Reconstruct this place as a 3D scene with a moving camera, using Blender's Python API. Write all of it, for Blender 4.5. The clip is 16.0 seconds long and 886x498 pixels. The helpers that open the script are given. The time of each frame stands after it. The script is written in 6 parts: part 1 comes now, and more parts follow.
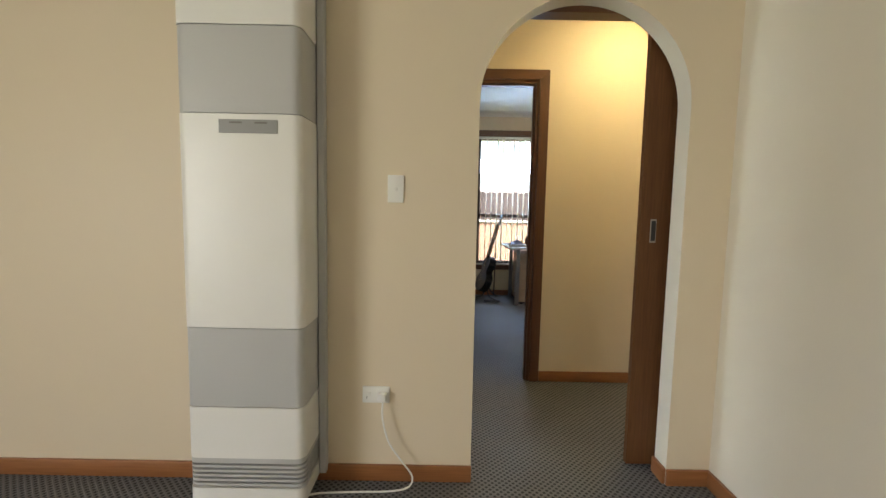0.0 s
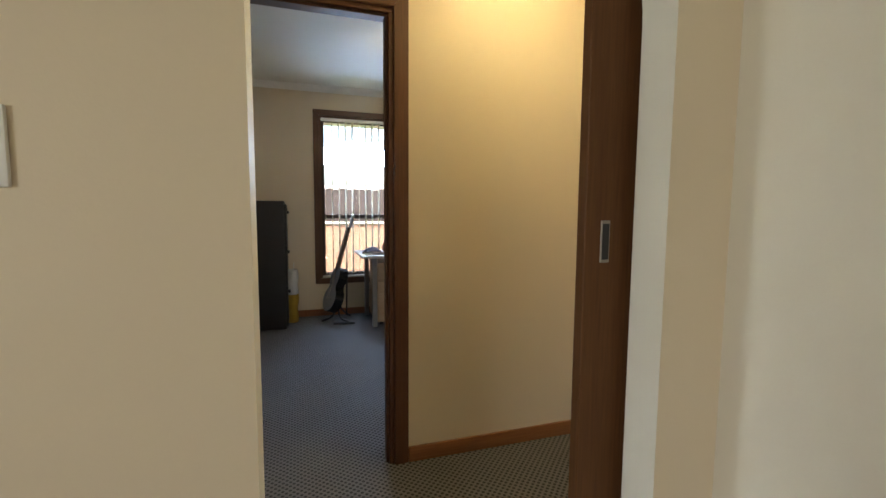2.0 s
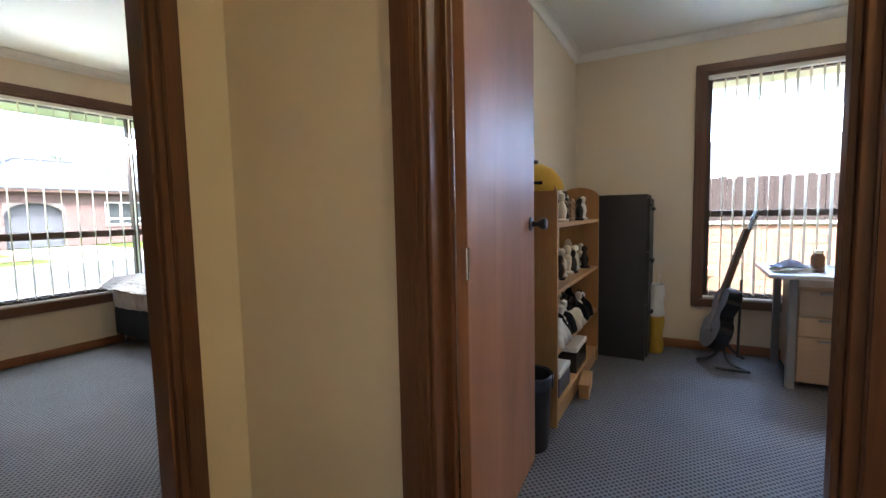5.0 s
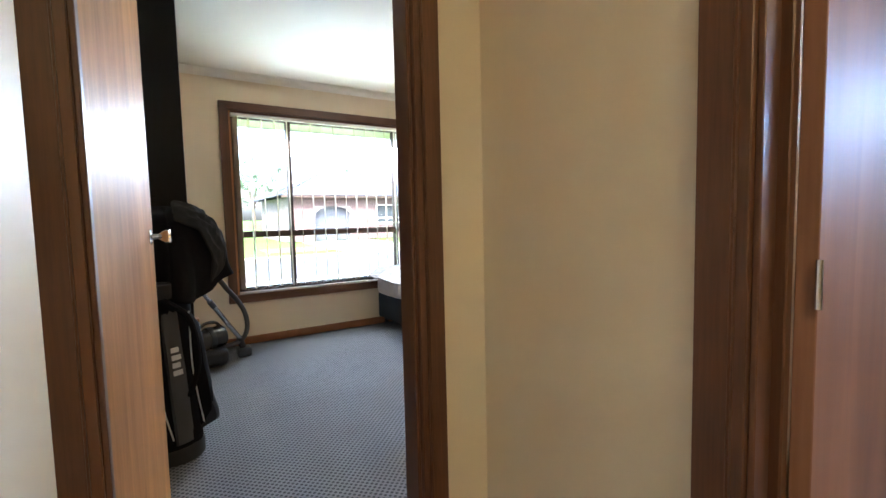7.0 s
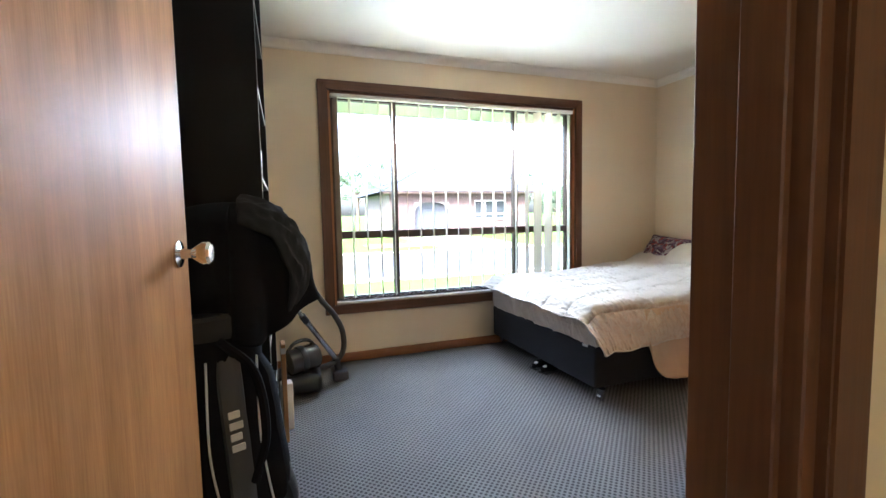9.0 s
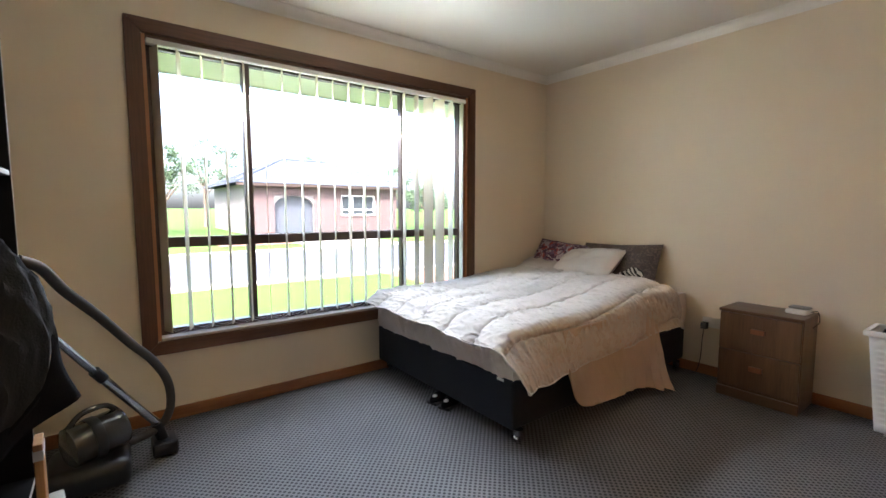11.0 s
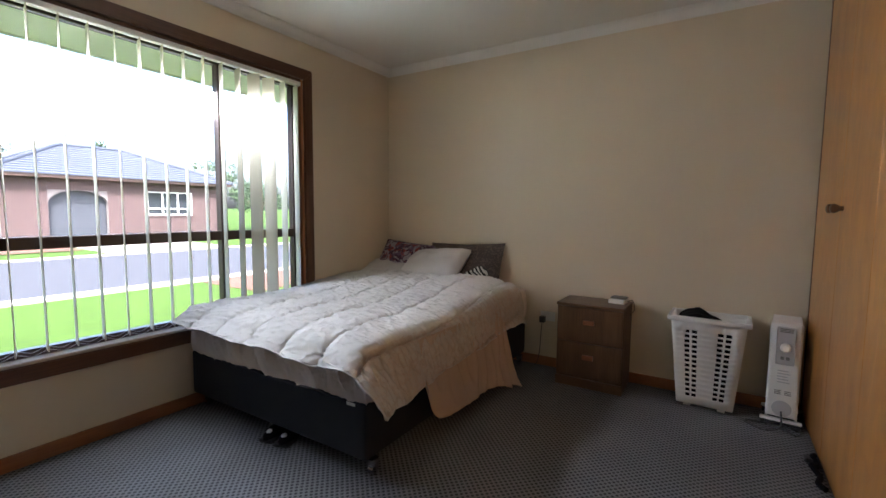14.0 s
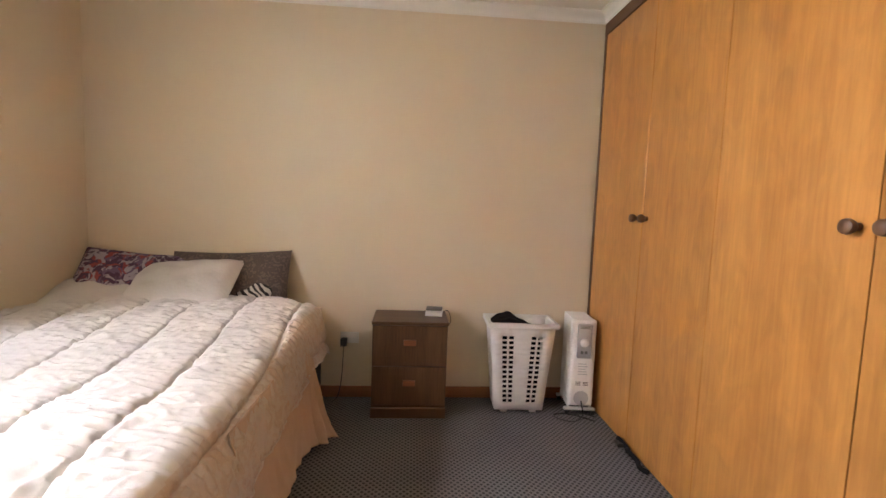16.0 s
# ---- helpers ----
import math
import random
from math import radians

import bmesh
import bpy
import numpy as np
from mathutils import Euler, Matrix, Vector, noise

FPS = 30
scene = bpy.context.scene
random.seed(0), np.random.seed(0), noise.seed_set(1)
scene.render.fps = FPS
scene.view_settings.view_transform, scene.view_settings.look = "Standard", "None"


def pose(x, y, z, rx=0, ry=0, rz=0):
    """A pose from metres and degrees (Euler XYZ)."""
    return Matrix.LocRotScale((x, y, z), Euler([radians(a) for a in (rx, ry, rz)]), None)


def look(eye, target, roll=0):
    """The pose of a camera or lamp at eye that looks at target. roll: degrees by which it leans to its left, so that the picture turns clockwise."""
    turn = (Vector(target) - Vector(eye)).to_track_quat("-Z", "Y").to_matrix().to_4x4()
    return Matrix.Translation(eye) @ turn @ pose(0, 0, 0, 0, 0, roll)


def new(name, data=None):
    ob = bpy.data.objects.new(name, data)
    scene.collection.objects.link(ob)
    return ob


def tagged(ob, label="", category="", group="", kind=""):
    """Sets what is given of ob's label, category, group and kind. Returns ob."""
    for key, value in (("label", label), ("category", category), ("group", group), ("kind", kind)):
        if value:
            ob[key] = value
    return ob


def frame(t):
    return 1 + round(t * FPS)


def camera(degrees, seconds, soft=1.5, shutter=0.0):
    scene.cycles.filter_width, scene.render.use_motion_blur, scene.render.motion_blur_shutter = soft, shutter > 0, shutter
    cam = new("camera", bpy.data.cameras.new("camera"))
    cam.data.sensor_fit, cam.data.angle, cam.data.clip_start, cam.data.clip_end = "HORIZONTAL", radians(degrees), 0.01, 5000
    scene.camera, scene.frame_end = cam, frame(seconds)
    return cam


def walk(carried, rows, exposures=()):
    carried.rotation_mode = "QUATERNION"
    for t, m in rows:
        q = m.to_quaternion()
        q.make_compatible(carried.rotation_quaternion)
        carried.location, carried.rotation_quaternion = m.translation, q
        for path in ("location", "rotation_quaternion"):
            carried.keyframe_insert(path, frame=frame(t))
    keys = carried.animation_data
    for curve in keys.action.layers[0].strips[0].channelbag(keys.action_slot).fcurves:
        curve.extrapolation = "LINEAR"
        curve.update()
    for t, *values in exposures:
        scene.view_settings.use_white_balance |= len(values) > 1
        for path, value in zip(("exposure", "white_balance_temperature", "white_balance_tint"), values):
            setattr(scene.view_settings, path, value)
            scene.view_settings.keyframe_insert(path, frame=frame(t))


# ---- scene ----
cam = camera(90.4, 16.0)
EXPOSURES = [(0.0, 3.55, 6400, 9), (0.5, 3.4, 6400, 9), (1.0, 3.25, 6400, 9), (2.5, 3.25, 6500, 9), (3.0, 3.35, 6400, 10), (3.5, 3.95, 6300, 10), (4.5, 3.9, 6000, 13), (5.0, 3.75, 6000, 13), (7.3, 4.25, 5600, 12), (8.2, 4.25, 5500, 12), (10.5, 3.95, 5900, 16), (13.0, 3.05, 5800, 17), (15.0, 3.3, 5800, 18), (16.0, 4.12, 6700, 26)]
PATH = [
    (0, (-0.041, 0.492, 1.186), (-0.037, 2.483, 1.001), 1.1),
    (0.5, (-0.008, 0.762, 1.169), (0.238, 2.739, 0.989), 1.1),
    (1, (0.029, 1.023, 1.188), (0.496, 2.96, 1.012), 1.1),
    (1.5, (0.1, 1.294, 1.175), (0.708, 3.192, 0.997), 0.8),
    (2, (0.172, 1.541, 1.178), (0.799, 3.432, 1.001), 0.4),
    (2.5, (0.219, 1.802, 1.149), (0.854, 3.691, 0.979), 0.8),
    (3, (0.278, 2.028, 1.119), (0.726, 3.971, 0.966), 0.2),
    (3.5, (0.338, 2.191, 1.123), (0.432, 4.183, 0.966), -0.4),
    (4, (0.32, 2.307, 1.126), (0.042, 4.281, 0.965), -0.6),
    (4.5, (0.303, 2.409, 1.144), (-0.336, 4.297, 0.976), -1.0),
    (5, (0.309, 2.485, 1.143), (-0.657, 4.228, 0.981), -1.2),
    (5.2, (0.305, 2.49, 1.141), (-0.771, 4.168, 0.982), -1.1),
    (7.5, (-0.077, 2.669, 1.135), (-1.863, 3.558, 0.999), -1.2),
    (8, (-0.288, 2.734, 1.137), (-2.16, 3.424, 0.999), -1.1),
    (8.2, (-0.387, 2.748, 1.139), (-2.283, 3.37, 0.997), -1.3),
    (10.3, (-1.282, 2.856, 1.2), (-3.027, 3.818, 1.028), -0.4),
    (10.5, (-1.332, 2.883, 1.2), (-3.042, 3.906, 1.027), -0.3),
    (11, (-1.44, 2.95, 1.207), (-3.028, 4.154, 1.031), -0.0),
    (11.5, (-1.501, 2.99, 1.197), (-2.935, 4.374, 1.024), 0.3),
    (12, (-1.521, 3.026, 1.19), (-2.801, 4.553, 1.02), 0.4),
    (12.5, (-1.533, 3.036, 1.183), (-2.71, 4.645, 1.016), 0.5),
    (13, (-1.528, 3.044, 1.184), (-2.667, 4.68, 1.019), 0.4),
    (13.5, (-1.554, 3.062, 1.188), (-2.656, 4.723, 1.024), 0.4),
    (14, (-1.677, 3.139, 1.186), (-2.737, 4.827, 1.018), 0.5),
    (14.5, (-1.885, 3.251, 1.205), (-2.812, 5.015, 1.033), 0.8),
    (15, (-2.073, 3.386, 1.206), (-2.726, 5.269, 1.042), 1.4),
    (15.5, (-2.249, 3.516, 1.224), (-2.509, 5.493, 1.057), 1.6),
    (16, (-2.39, 3.617, 1.219), (-2.247, 5.605, 1.046), 2.1),
]
walk(cam, [(t, look(eye, target, roll)) for t, eye, target, roll in PATH], EXPOSURES)

# ---- light ----
world = bpy.data.worlds.new("world")
scene.world = world
world.use_nodes = True
wn = world.node_tree.nodes
sky = wn.new("ShaderNodeTexSky")
sky.sky_type = "NISHITA"
sky.sun_disc = False
sky.sun_elevation = radians(52)
sky.sun_rotation = radians(125)
sky.air_density, sky.dust_density = 1.0, 6.0
world.node_tree.links.new(sky.outputs["Color"], wn["Background"].inputs["Color"])
wn["Background"].inputs["Strength"].default_value = 0.15
sun = new("sun", bpy.data.lights.new("sun", "SUN"))
sun.data.energy, sun.data.angle, sun.data.color = 2.6, radians(10), (1.0, 0.95, 0.88)
sun.matrix_world = look((6, -4, 9), (0, 0, 0))


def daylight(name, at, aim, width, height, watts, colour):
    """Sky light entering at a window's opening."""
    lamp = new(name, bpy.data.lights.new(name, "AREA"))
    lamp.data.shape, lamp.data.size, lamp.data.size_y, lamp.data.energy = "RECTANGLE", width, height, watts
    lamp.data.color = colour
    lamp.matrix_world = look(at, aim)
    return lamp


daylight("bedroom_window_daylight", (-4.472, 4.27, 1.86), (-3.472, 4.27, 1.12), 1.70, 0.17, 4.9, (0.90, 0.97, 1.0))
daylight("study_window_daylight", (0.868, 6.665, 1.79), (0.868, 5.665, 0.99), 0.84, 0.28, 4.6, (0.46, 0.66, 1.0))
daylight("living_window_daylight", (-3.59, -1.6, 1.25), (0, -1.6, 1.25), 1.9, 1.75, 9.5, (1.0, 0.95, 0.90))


# ---- materials ----
def material(name, colour, rough=0.6, metal=0.0, vary=0.08, scale=6.0, fine=90.0, bump=0.05, coat=0.0, kind="", second=None, stretch=(1, 1, 1), spec=0.5):
    """A painted or natural surface: two scales of variation in colour, fine relief, slightly uneven gloss."""
    m = bpy.data.materials.new(name)
    m.use_nodes = True
    nt = m.node_tree
    n, link = nt.nodes, nt.links.new
    b = n["Principled BSDF"]
    b.inputs["Metallic"].default_value = metal
    b.inputs["Coat Weight"].default_value = coat
    b.inputs["Coat Roughness"].default_value = 0.25
    b.inputs["Specular IOR Level"].default_value = spec
    tc, mp = n.new("ShaderNodeTexCoord"), n.new("ShaderNodeMapping")
    mp.inputs["Scale"].default_value = stretch
    link(tc.outputs["Object"], mp.inputs["Vector"])
    big, small = n.new("ShaderNodeTexNoise"), n.new("ShaderNodeTexNoise")
    big.inputs["Scale"].default_value, small.inputs["Scale"].default_value = scale, fine
    big.inputs["Detail"].default_value = 4.0
    small.inputs["Detail"].default_value = 3.0
    for x in (big, small):
        link(mp.outputs["Vector"], x.inputs["Vector"])
    mix = n.new("ShaderNodeMix")
    mix.data_type = "RGBA"
    lo = second or tuple(c * (1 - 2 * vary) for c in colour)
    hi = tuple(min(1, c * (1 + vary)) for c in colour) if not second else colour
    mix.inputs["A"].default_value, mix.inputs["B"].default_value = (*lo, 1), (*hi, 1)
    add = n.new("ShaderNodeMath")
    add.operation = "MULTIPLY_ADD"
    link(big.outputs["Fac"], add.inputs[0])
    add.inputs[1].default_value = 0.7
    sc = n.new("ShaderNodeMath")
    sc.operation = "MULTIPLY"
    sc.inputs[1].default_value = 0.3
    link(small.outputs["Fac"], sc.inputs[0])
    link(sc.outputs[0], add.inputs[2])
    link(add.outputs[0], mix.inputs["Factor"])
    link(mix.outputs["Result"], b.inputs["Base Color"])
    rr = n.new("ShaderNodeMapRange")
    rr.inputs["To Min"].default_value, rr.inputs["To Max"].default_value = max(0.02, rough - 0.08), min(1, rough + 0.08)
    link(big.outputs["Fac"], rr.inputs["Value"])
    link(rr.outputs[0], b.inputs["Roughness"])
    if bump:
        bp = n.new("ShaderNodeBump")
        bp.inputs["Strength"].default_value, bp.inputs["Distance"].default_value = bump, 0.004
        link(small.outputs["Fac"], bp.inputs["Height"])
        link(bp.outputs[0], b.inputs["Normal"])
    return m


def wood(name, dark, light, along="z", rough=0.35, coat=0.3, ring=22.0, sheen=0.12):
    """Varnished timber with its grain along one axis."""
    m = bpy.data.materials.new(name)
    m.use_nodes = True
    nt = m.node_tree
    n, link = nt.nodes, nt.links.new
    b = n["Principled BSDF"]
    tc, mp = n.new("ShaderNodeTexCoord"), n.new("ShaderNodeMapping")
    k = {"x": (0.05, 1, 1), "y": (1, 0.05, 1), "z": (1, 1, 0.05)}[along]
    mp.inputs["Scale"].default_value = k
    link(tc.outputs["Object"], mp.inputs["Vector"])
    info = n.new("ShaderNodeObjectInfo")
    shift = n.new("ShaderNodeVectorMath")
    shift.operation = "MULTIPLY_ADD"
    comb = n.new("ShaderNodeCombineXYZ")
    for s in ("X", "Y", "Z"):
        link(info.outputs["Random"], comb.inputs[s])
    link(comb.outputs[0], shift.inputs[0])
    shift.inputs[1].default_value = (7, 7, 7)
    link(mp.outputs["Vector"], shift.inputs[2])
    big, streak = n.new("ShaderNodeTexNoise"), n.new("ShaderNodeTexNoise")
    big.inputs["Scale"].default_value, big.inputs["Detail"].default_value, big.inputs["Distortion"].default_value = ring * 0.4, 3, 0.6
    streak.inputs["Scale"].default_value, streak.inputs["Detail"].default_value = ring * 6, 4
    for x in (big, streak):
        link(shift.outputs[0], x.inputs["Vector"])
    mixf = n.new("ShaderNodeMath")
    mixf.operation = "MULTIPLY_ADD"
    link(big.outputs["Fac"], mixf.inputs[0])
    mixf.inputs[1].default_value = 0.55
    half = n.new("ShaderNodeMath")
    half.operation = "MULTIPLY"
    half.inputs[1].default_value = 0.45
    link(streak.outputs["Fac"], half.inputs[0])
    link(half.outputs[0], mixf.inputs[2])
    ramp = n.new("ShaderNodeValToRGB")
    ramp.color_ramp.elements[0].position, ramp.color_ramp.elements[1].position = 0.3, 0.7
    ramp.color_ramp.elements[0].color, ramp.color_ramp.elements[1].color = (*dark, 1), (*light, 1)
    link(mixf.outputs[0], ramp.inputs[0])
    link(ramp.outputs[0], b.inputs["Base Color"])
    rr = n.new("ShaderNodeMapRange")
    rr.inputs["To Min"].default_value, rr.inputs["To Max"].default_value = rough - 0.06, rough + 0.1
    link(streak.outputs["Fac"], rr.inputs["Value"])
    link(rr.outputs[0], b.inputs["Roughness"])
    b.inputs["Coat Weight"].default_value, b.inputs["Coat Roughness"].default_value = coat, sheen
    bp = n.new("ShaderNodeBump")
    bp.inputs["Strength"].default_value, bp.inputs["Distance"].default_value = 0.12, 0.002
    link(streak.outputs["Fac"], bp.inputs["Height"])
    link(bp.outputs[0], b.inputs["Normal"])
    return m


def carpet_material():
    """Low loop pile, mid grey, with rows of small darker tufts about 2 cm apart."""
    m = bpy.data.materials.new("loop_carpet")
    m.use_nodes = True
    nt = m.node_tree
    n, link = nt.nodes, nt.links.new
    b = n["Principled BSDF"]
    tc, mp = n.new("ShaderNodeTexCoord"), n.new("ShaderNodeMapping")
    mp.inputs["Rotation"].default_value = (0, 0, radians(45))
    mp.inputs["Scale"].default_value = (47, 47, 0.0)
    link(tc.outputs["Object"], mp.inputs["Vector"])
    vor = n.new("ShaderNodeTexVoronoi")
    vor.inputs["Scale"].default_value, vor.inputs["Randomness"].default_value = 1.0, 0.06
    link(mp.outputs["Vector"], vor.inputs["Vector"])
    ramp = n.new("ShaderNodeValToRGB")
    ramp.color_ramp.elements[0].position, ramp.color_ramp.elements[1].position = 0.22, 0.42
    ramp.color_ramp.elements[0].color, ramp.color_ramp.elements[1].color = (0.049, 0.049, 0.052, 1), (0.172, 0.170, 0.174, 1)
    link(vor.outputs["Distance"], ramp.inputs[0])
    wear, fuzz = n.new("ShaderNodeTexNoise"), n.new("ShaderNodeTexNoise")
    wear.inputs["Scale"].default_value, fuzz.inputs["Scale"].default_value = 2.2, 240
    for x in (wear, fuzz):
        link(tc.outputs["Object"], x.inputs["Vector"])
    mr = n.new("ShaderNodeMapRange")
    mr.inputs["To Min"].default_value, mr.inputs["To Max"].default_value = 0.82, 1.15
    link(wear.outputs["Fac"], mr.inputs["Value"])
    mf = n.new("ShaderNodeMapRange")
    mf.inputs["To Min"].default_value, mf.inputs["To Max"].default_value = 0.75, 1.25
    link(fuzz.outputs["Fac"], mf.inputs["Value"])
    mm = n.new("ShaderNodeMath")
    mm.operation = "MULTIPLY"
    link(mr.outputs[0], mm.inputs[0])
    link(mf.outputs[0], mm.inputs[1])
    vm = n.new("ShaderNodeVectorMath")
    vm.operation = "SCALE"
    link(ramp.outputs[0], vm.inputs[0])
    link(mm.outputs[0], vm.inputs["Scale"])
    link(vm.outputs[0], b.inputs["Base Color"])
    b.inputs["Roughness"].default_value = 0.95
    b.inputs["Specular IOR Level"].default_value = 0.1
    bp = n.new("ShaderNodeBump")
    bp.inputs["Strength"].default_value, bp.inputs["Distance"].default_value = 0.6, 0.006
    link(vor.outputs["Distance"], bp.inputs["Height"])
    link(bp.outputs[0], b.inputs["Normal"])
    return m


def glass_material():
    m = bpy.data.materials.new("window_glass")
    m.use_nodes = True
    b = m.node_tree.nodes["Principled BSDF"]
    b.inputs["Transmission Weight"].default_value = 1.0
    b.inputs["Roughness"].default_value = 0.0
    b.inputs["IOR"].default_value = 1.05
    b.inputs["Base Color"].default_value = (0.88, 0.90, 0.90, 1)
    return m


def lamp_material(name, colour, strength):
    m = bpy.data.materials.new(name)
    m.use_nodes = True
    b = m.node_tree.nodes["Principled BSDF"]
    b.inputs["Base Color"].default_value = (0.9, 0.88, 0.82, 1)
    b.inputs["Emission Color"].default_value = (*colour, 1)
    b.inputs["Emission Strength"].default_value = strength
    return m


PAINT = material("cream_wall_paint", (0.72, 0.615, 0.455), 0.55, vary=0.03, scale=1.3, fine=160, bump=0.06)
CEIL = material("ceiling_paint", (0.74, 0.71, 0.63), 0.8, vary=0.02, scale=1.0, fine=200, bump=0.04)
CORN = material("cornice_paint", (0.80, 0.78, 0.72), 0.7, vary=0.02)
# Cream wall paint made paler: daylight on the side wall put into colour.
LITPAINT = material("lit_wall_paint", (0.74, 0.69, 0.585), 0.55, vary=0.03, scale=1.3, fine=160, bump=0.06)
# Brightness of the lit arch faces is painted in as a whiter colour.
LITARCH = material("lit_arch_paint", (0.77, 0.73, 0.63), 0.6, vary=0.02)
TRIM = wood("dark_varnished_trim", (0.070, 0.027, 0.012), (0.155, 0.065, 0.028), "z", 0.42, 0.12, 22.0, 0.3)
TRIMX = wood("dark_varnished_trim_x", (0.070, 0.027, 0.012), (0.155, 0.065, 0.028), "x", 0.42, 0.12, 22.0, 0.3)
TRIMY = wood("dark_varnished_trim_y", (0.070, 0.027, 0.012), (0.155, 0.065, 0.028), "y", 0.42, 0.12, 22.0, 0.3)
SKIRTX = wood("skirting_timber_x", (0.20, 0.075, 0.025), (0.36, 0.15, 0.055), "x")
SKIRTY = wood("skirting_timber_y", (0.20, 0.075, 0.025), (0.36, 0.15, 0.055), "y")
DOORW = wood("door_veneer", (0.34, 0.150, 0.046), (0.56, 0.275, 0.102), "z", 0.46, 0.0, 46, 0.3)
DOORW.node_tree.nodes["Principled BSDF"].inputs["Specular IOR Level"].default_value = 0.09
DOORS = wood("study_door_veneer", (0.24, 0.110, 0.058), (0.34, 0.165, 0.092), "z", 0.50, 0.0, 16, 0.3)
DOORS.node_tree.nodes["Principled BSDF"].inputs["Specular IOR Level"].default_value = 0.28
SLIDEW = wood("sliding_door_veneer", (0.080, 0.034, 0.013), (0.150, 0.066, 0.025), "z", 0.5, 0.0)
SLIDEW.node_tree.nodes["Principled BSDF"].inputs["Specular IOR Level"].default_value = 0.2
ROBE = wood("wardrobe_veneer", (0.42, 0.165, 0.035), (0.60, 0.265, 0.065), "z", 0.33, 0.4, 13, 0.15)
# Trim timber with the window's glow on the side reveals baked into its colour.
SUNLIT_REVEAL = wood("sunlit_reveal_timber", (0.32, 0.125, 0.045), (0.50, 0.21, 0.08), "z")


def figure(m, low, high, scale, stretch):
    """Mottled figure across a veneer, over its grain."""
    n, link = m.node_tree.nodes, m.node_tree.links.new
    b = n["Principled BSDF"]
    src = b.inputs["Base Color"].links[0].from_socket
    tc, mp, no, mr = n.new("ShaderNodeTexCoord"), n.new("ShaderNodeMapping"), n.new("ShaderNodeTexNoise"), n.new("ShaderNodeMapRange")
    mp.inputs["Scale"].default_value = stretch
    no.inputs["Scale"].default_value, no.inputs["Detail"].default_value, no.inputs["Distortion"].default_value = scale, 5.0, 1.2
    link(tc.outputs["Object"], mp.inputs["Vector"])
    link(mp.outputs["Vector"], no.inputs["Vector"])
    mr.inputs["From Min"].default_value, mr.inputs["From Max"].default_value = 0.3, 0.7
    mr.inputs["To Min"].default_value, mr.inputs["To Max"].default_value = low, high
    link(no.outputs["Fac"], mr.inputs["Value"])
    vm = n.new("ShaderNodeVectorMath")
    vm.operation = "SCALE"
    link(src, vm.inputs[0])
    link(mr.outputs[0], vm.inputs["Scale"])
    link(vm.outputs[0], b.inputs["Base Color"])


figure(ROBE, 0.86, 1.10, 7.0, (1, 1.6, 0.7))
figure(DOORW, 0.85, 1.12, 4.0, (2.0, 1, 0.5))
figure(DOORS, 0.85, 1.12, 3.0, (2.0, 1, 0.4))
PINE = wood("pine_boards", (0.31, 0.145, 0.050), (0.46, 0.245, 0.095), "z", 0.45, 0.2)
CARPET = carpet_material()
GLASS = glass_material()
WHITE = material("white_plastic", (0.80, 0.79, 0.75), 0.35, vary=0.02, bump=0.01)
BLACKP = material("black_plastic", (0.018, 0.018, 0.020), 0.4, vary=0.2, bump=0.02)
BLACKF = material("black_fabric", (0.010, 0.010, 0.013), 0.95, vary=0.3, scale=14, fine=500, bump=0.25, spec=0.15)
CHROME = material("chrome", (0.75, 0.75, 0.76), 0.12, 1.0, vary=0.04, bump=0)
ALU = material("bronze_aluminium", (0.085, 0.055, 0.042), 0.4, 0.4, vary=0.1, bump=0.01)
BLIND = material("cream_blind_fabric", (0.74, 0.68, 0.54), 0.85, vary=0.04, fine=400, bump=0.1)
DUVET = material("cream_quilt_cotton", (0.60, 0.565, 0.53), 0.85, vary=0.05, scale=9, fine=45, bump=0.6)
BEDBASE = material("charcoal_base_fabric", (0.017, 0.018, 0.025), 0.9, vary=0.2, scale=12, fine=600, bump=0.3)


# ---- building helpers ----
def box(bm, x0, x1, y0, y1, z0, z1, bevel=0.0, seg=1):
    v = bmesh.ops.create_cube(bm, size=1.0)["verts"]
    bmesh.ops.scale(bm, vec=(x1 - x0, y1 - y0, z1 - z0), verts=v)
    bmesh.ops.translate(bm, vec=((x0 + x1) / 2, (y0 + y1) / 2, (z0 + z1) / 2), verts=v)
    if bevel:
        e = list({e for w in v for e in w.link_edges})
        bmesh.ops.bevel(bm, geom=e, offset=bevel, segments=seg, affect="EDGES", profile=0.6)
    return bm


def cyl(bm, a, b, r0, r1=None, seg=20):
    """A round bar from point a to point b."""
    a, b = Vector(a), Vector(b)
    q = (b - a).to_track_quat("Z", "Y").to_matrix().to_4x4()
    m = Matrix.Translation((a + b) / 2) @ q
    bmesh.ops.create_cone(bm, cap_ends=True, segments=seg, radius1=r0, radius2=r0 if r1 is None else r1, depth=(b - a).length, matrix=m)
    return bm


def lathe(bm, profile, seg=28, at=(0, 0, 0), axis=(0, 0, 1)):
    """A turned shape: profile of (radius, height) pairs about an axis through at."""
    q = Vector(axis).to_track_quat("Z", "Y").to_matrix().to_4x4()
    m = Matrix.Translation(at) @ q
    rings = []
    for r, h in profile:
        rings.append([bm.verts.new(m @ Vector((r * math.cos(2 * math.pi * i / seg), r * math.sin(2 * math.pi * i / seg), h))) for i in range(seg)])
    for p, q2 in zip(rings, rings[1:]):
        for i in range(seg):
            bm.faces.new((p[i], p[(i + 1) % seg], q2[(i + 1) % seg], q2[i]))
    bm.faces.new(list(reversed(rings[0])))
    bm.faces.new(rings[-1])
    return bm


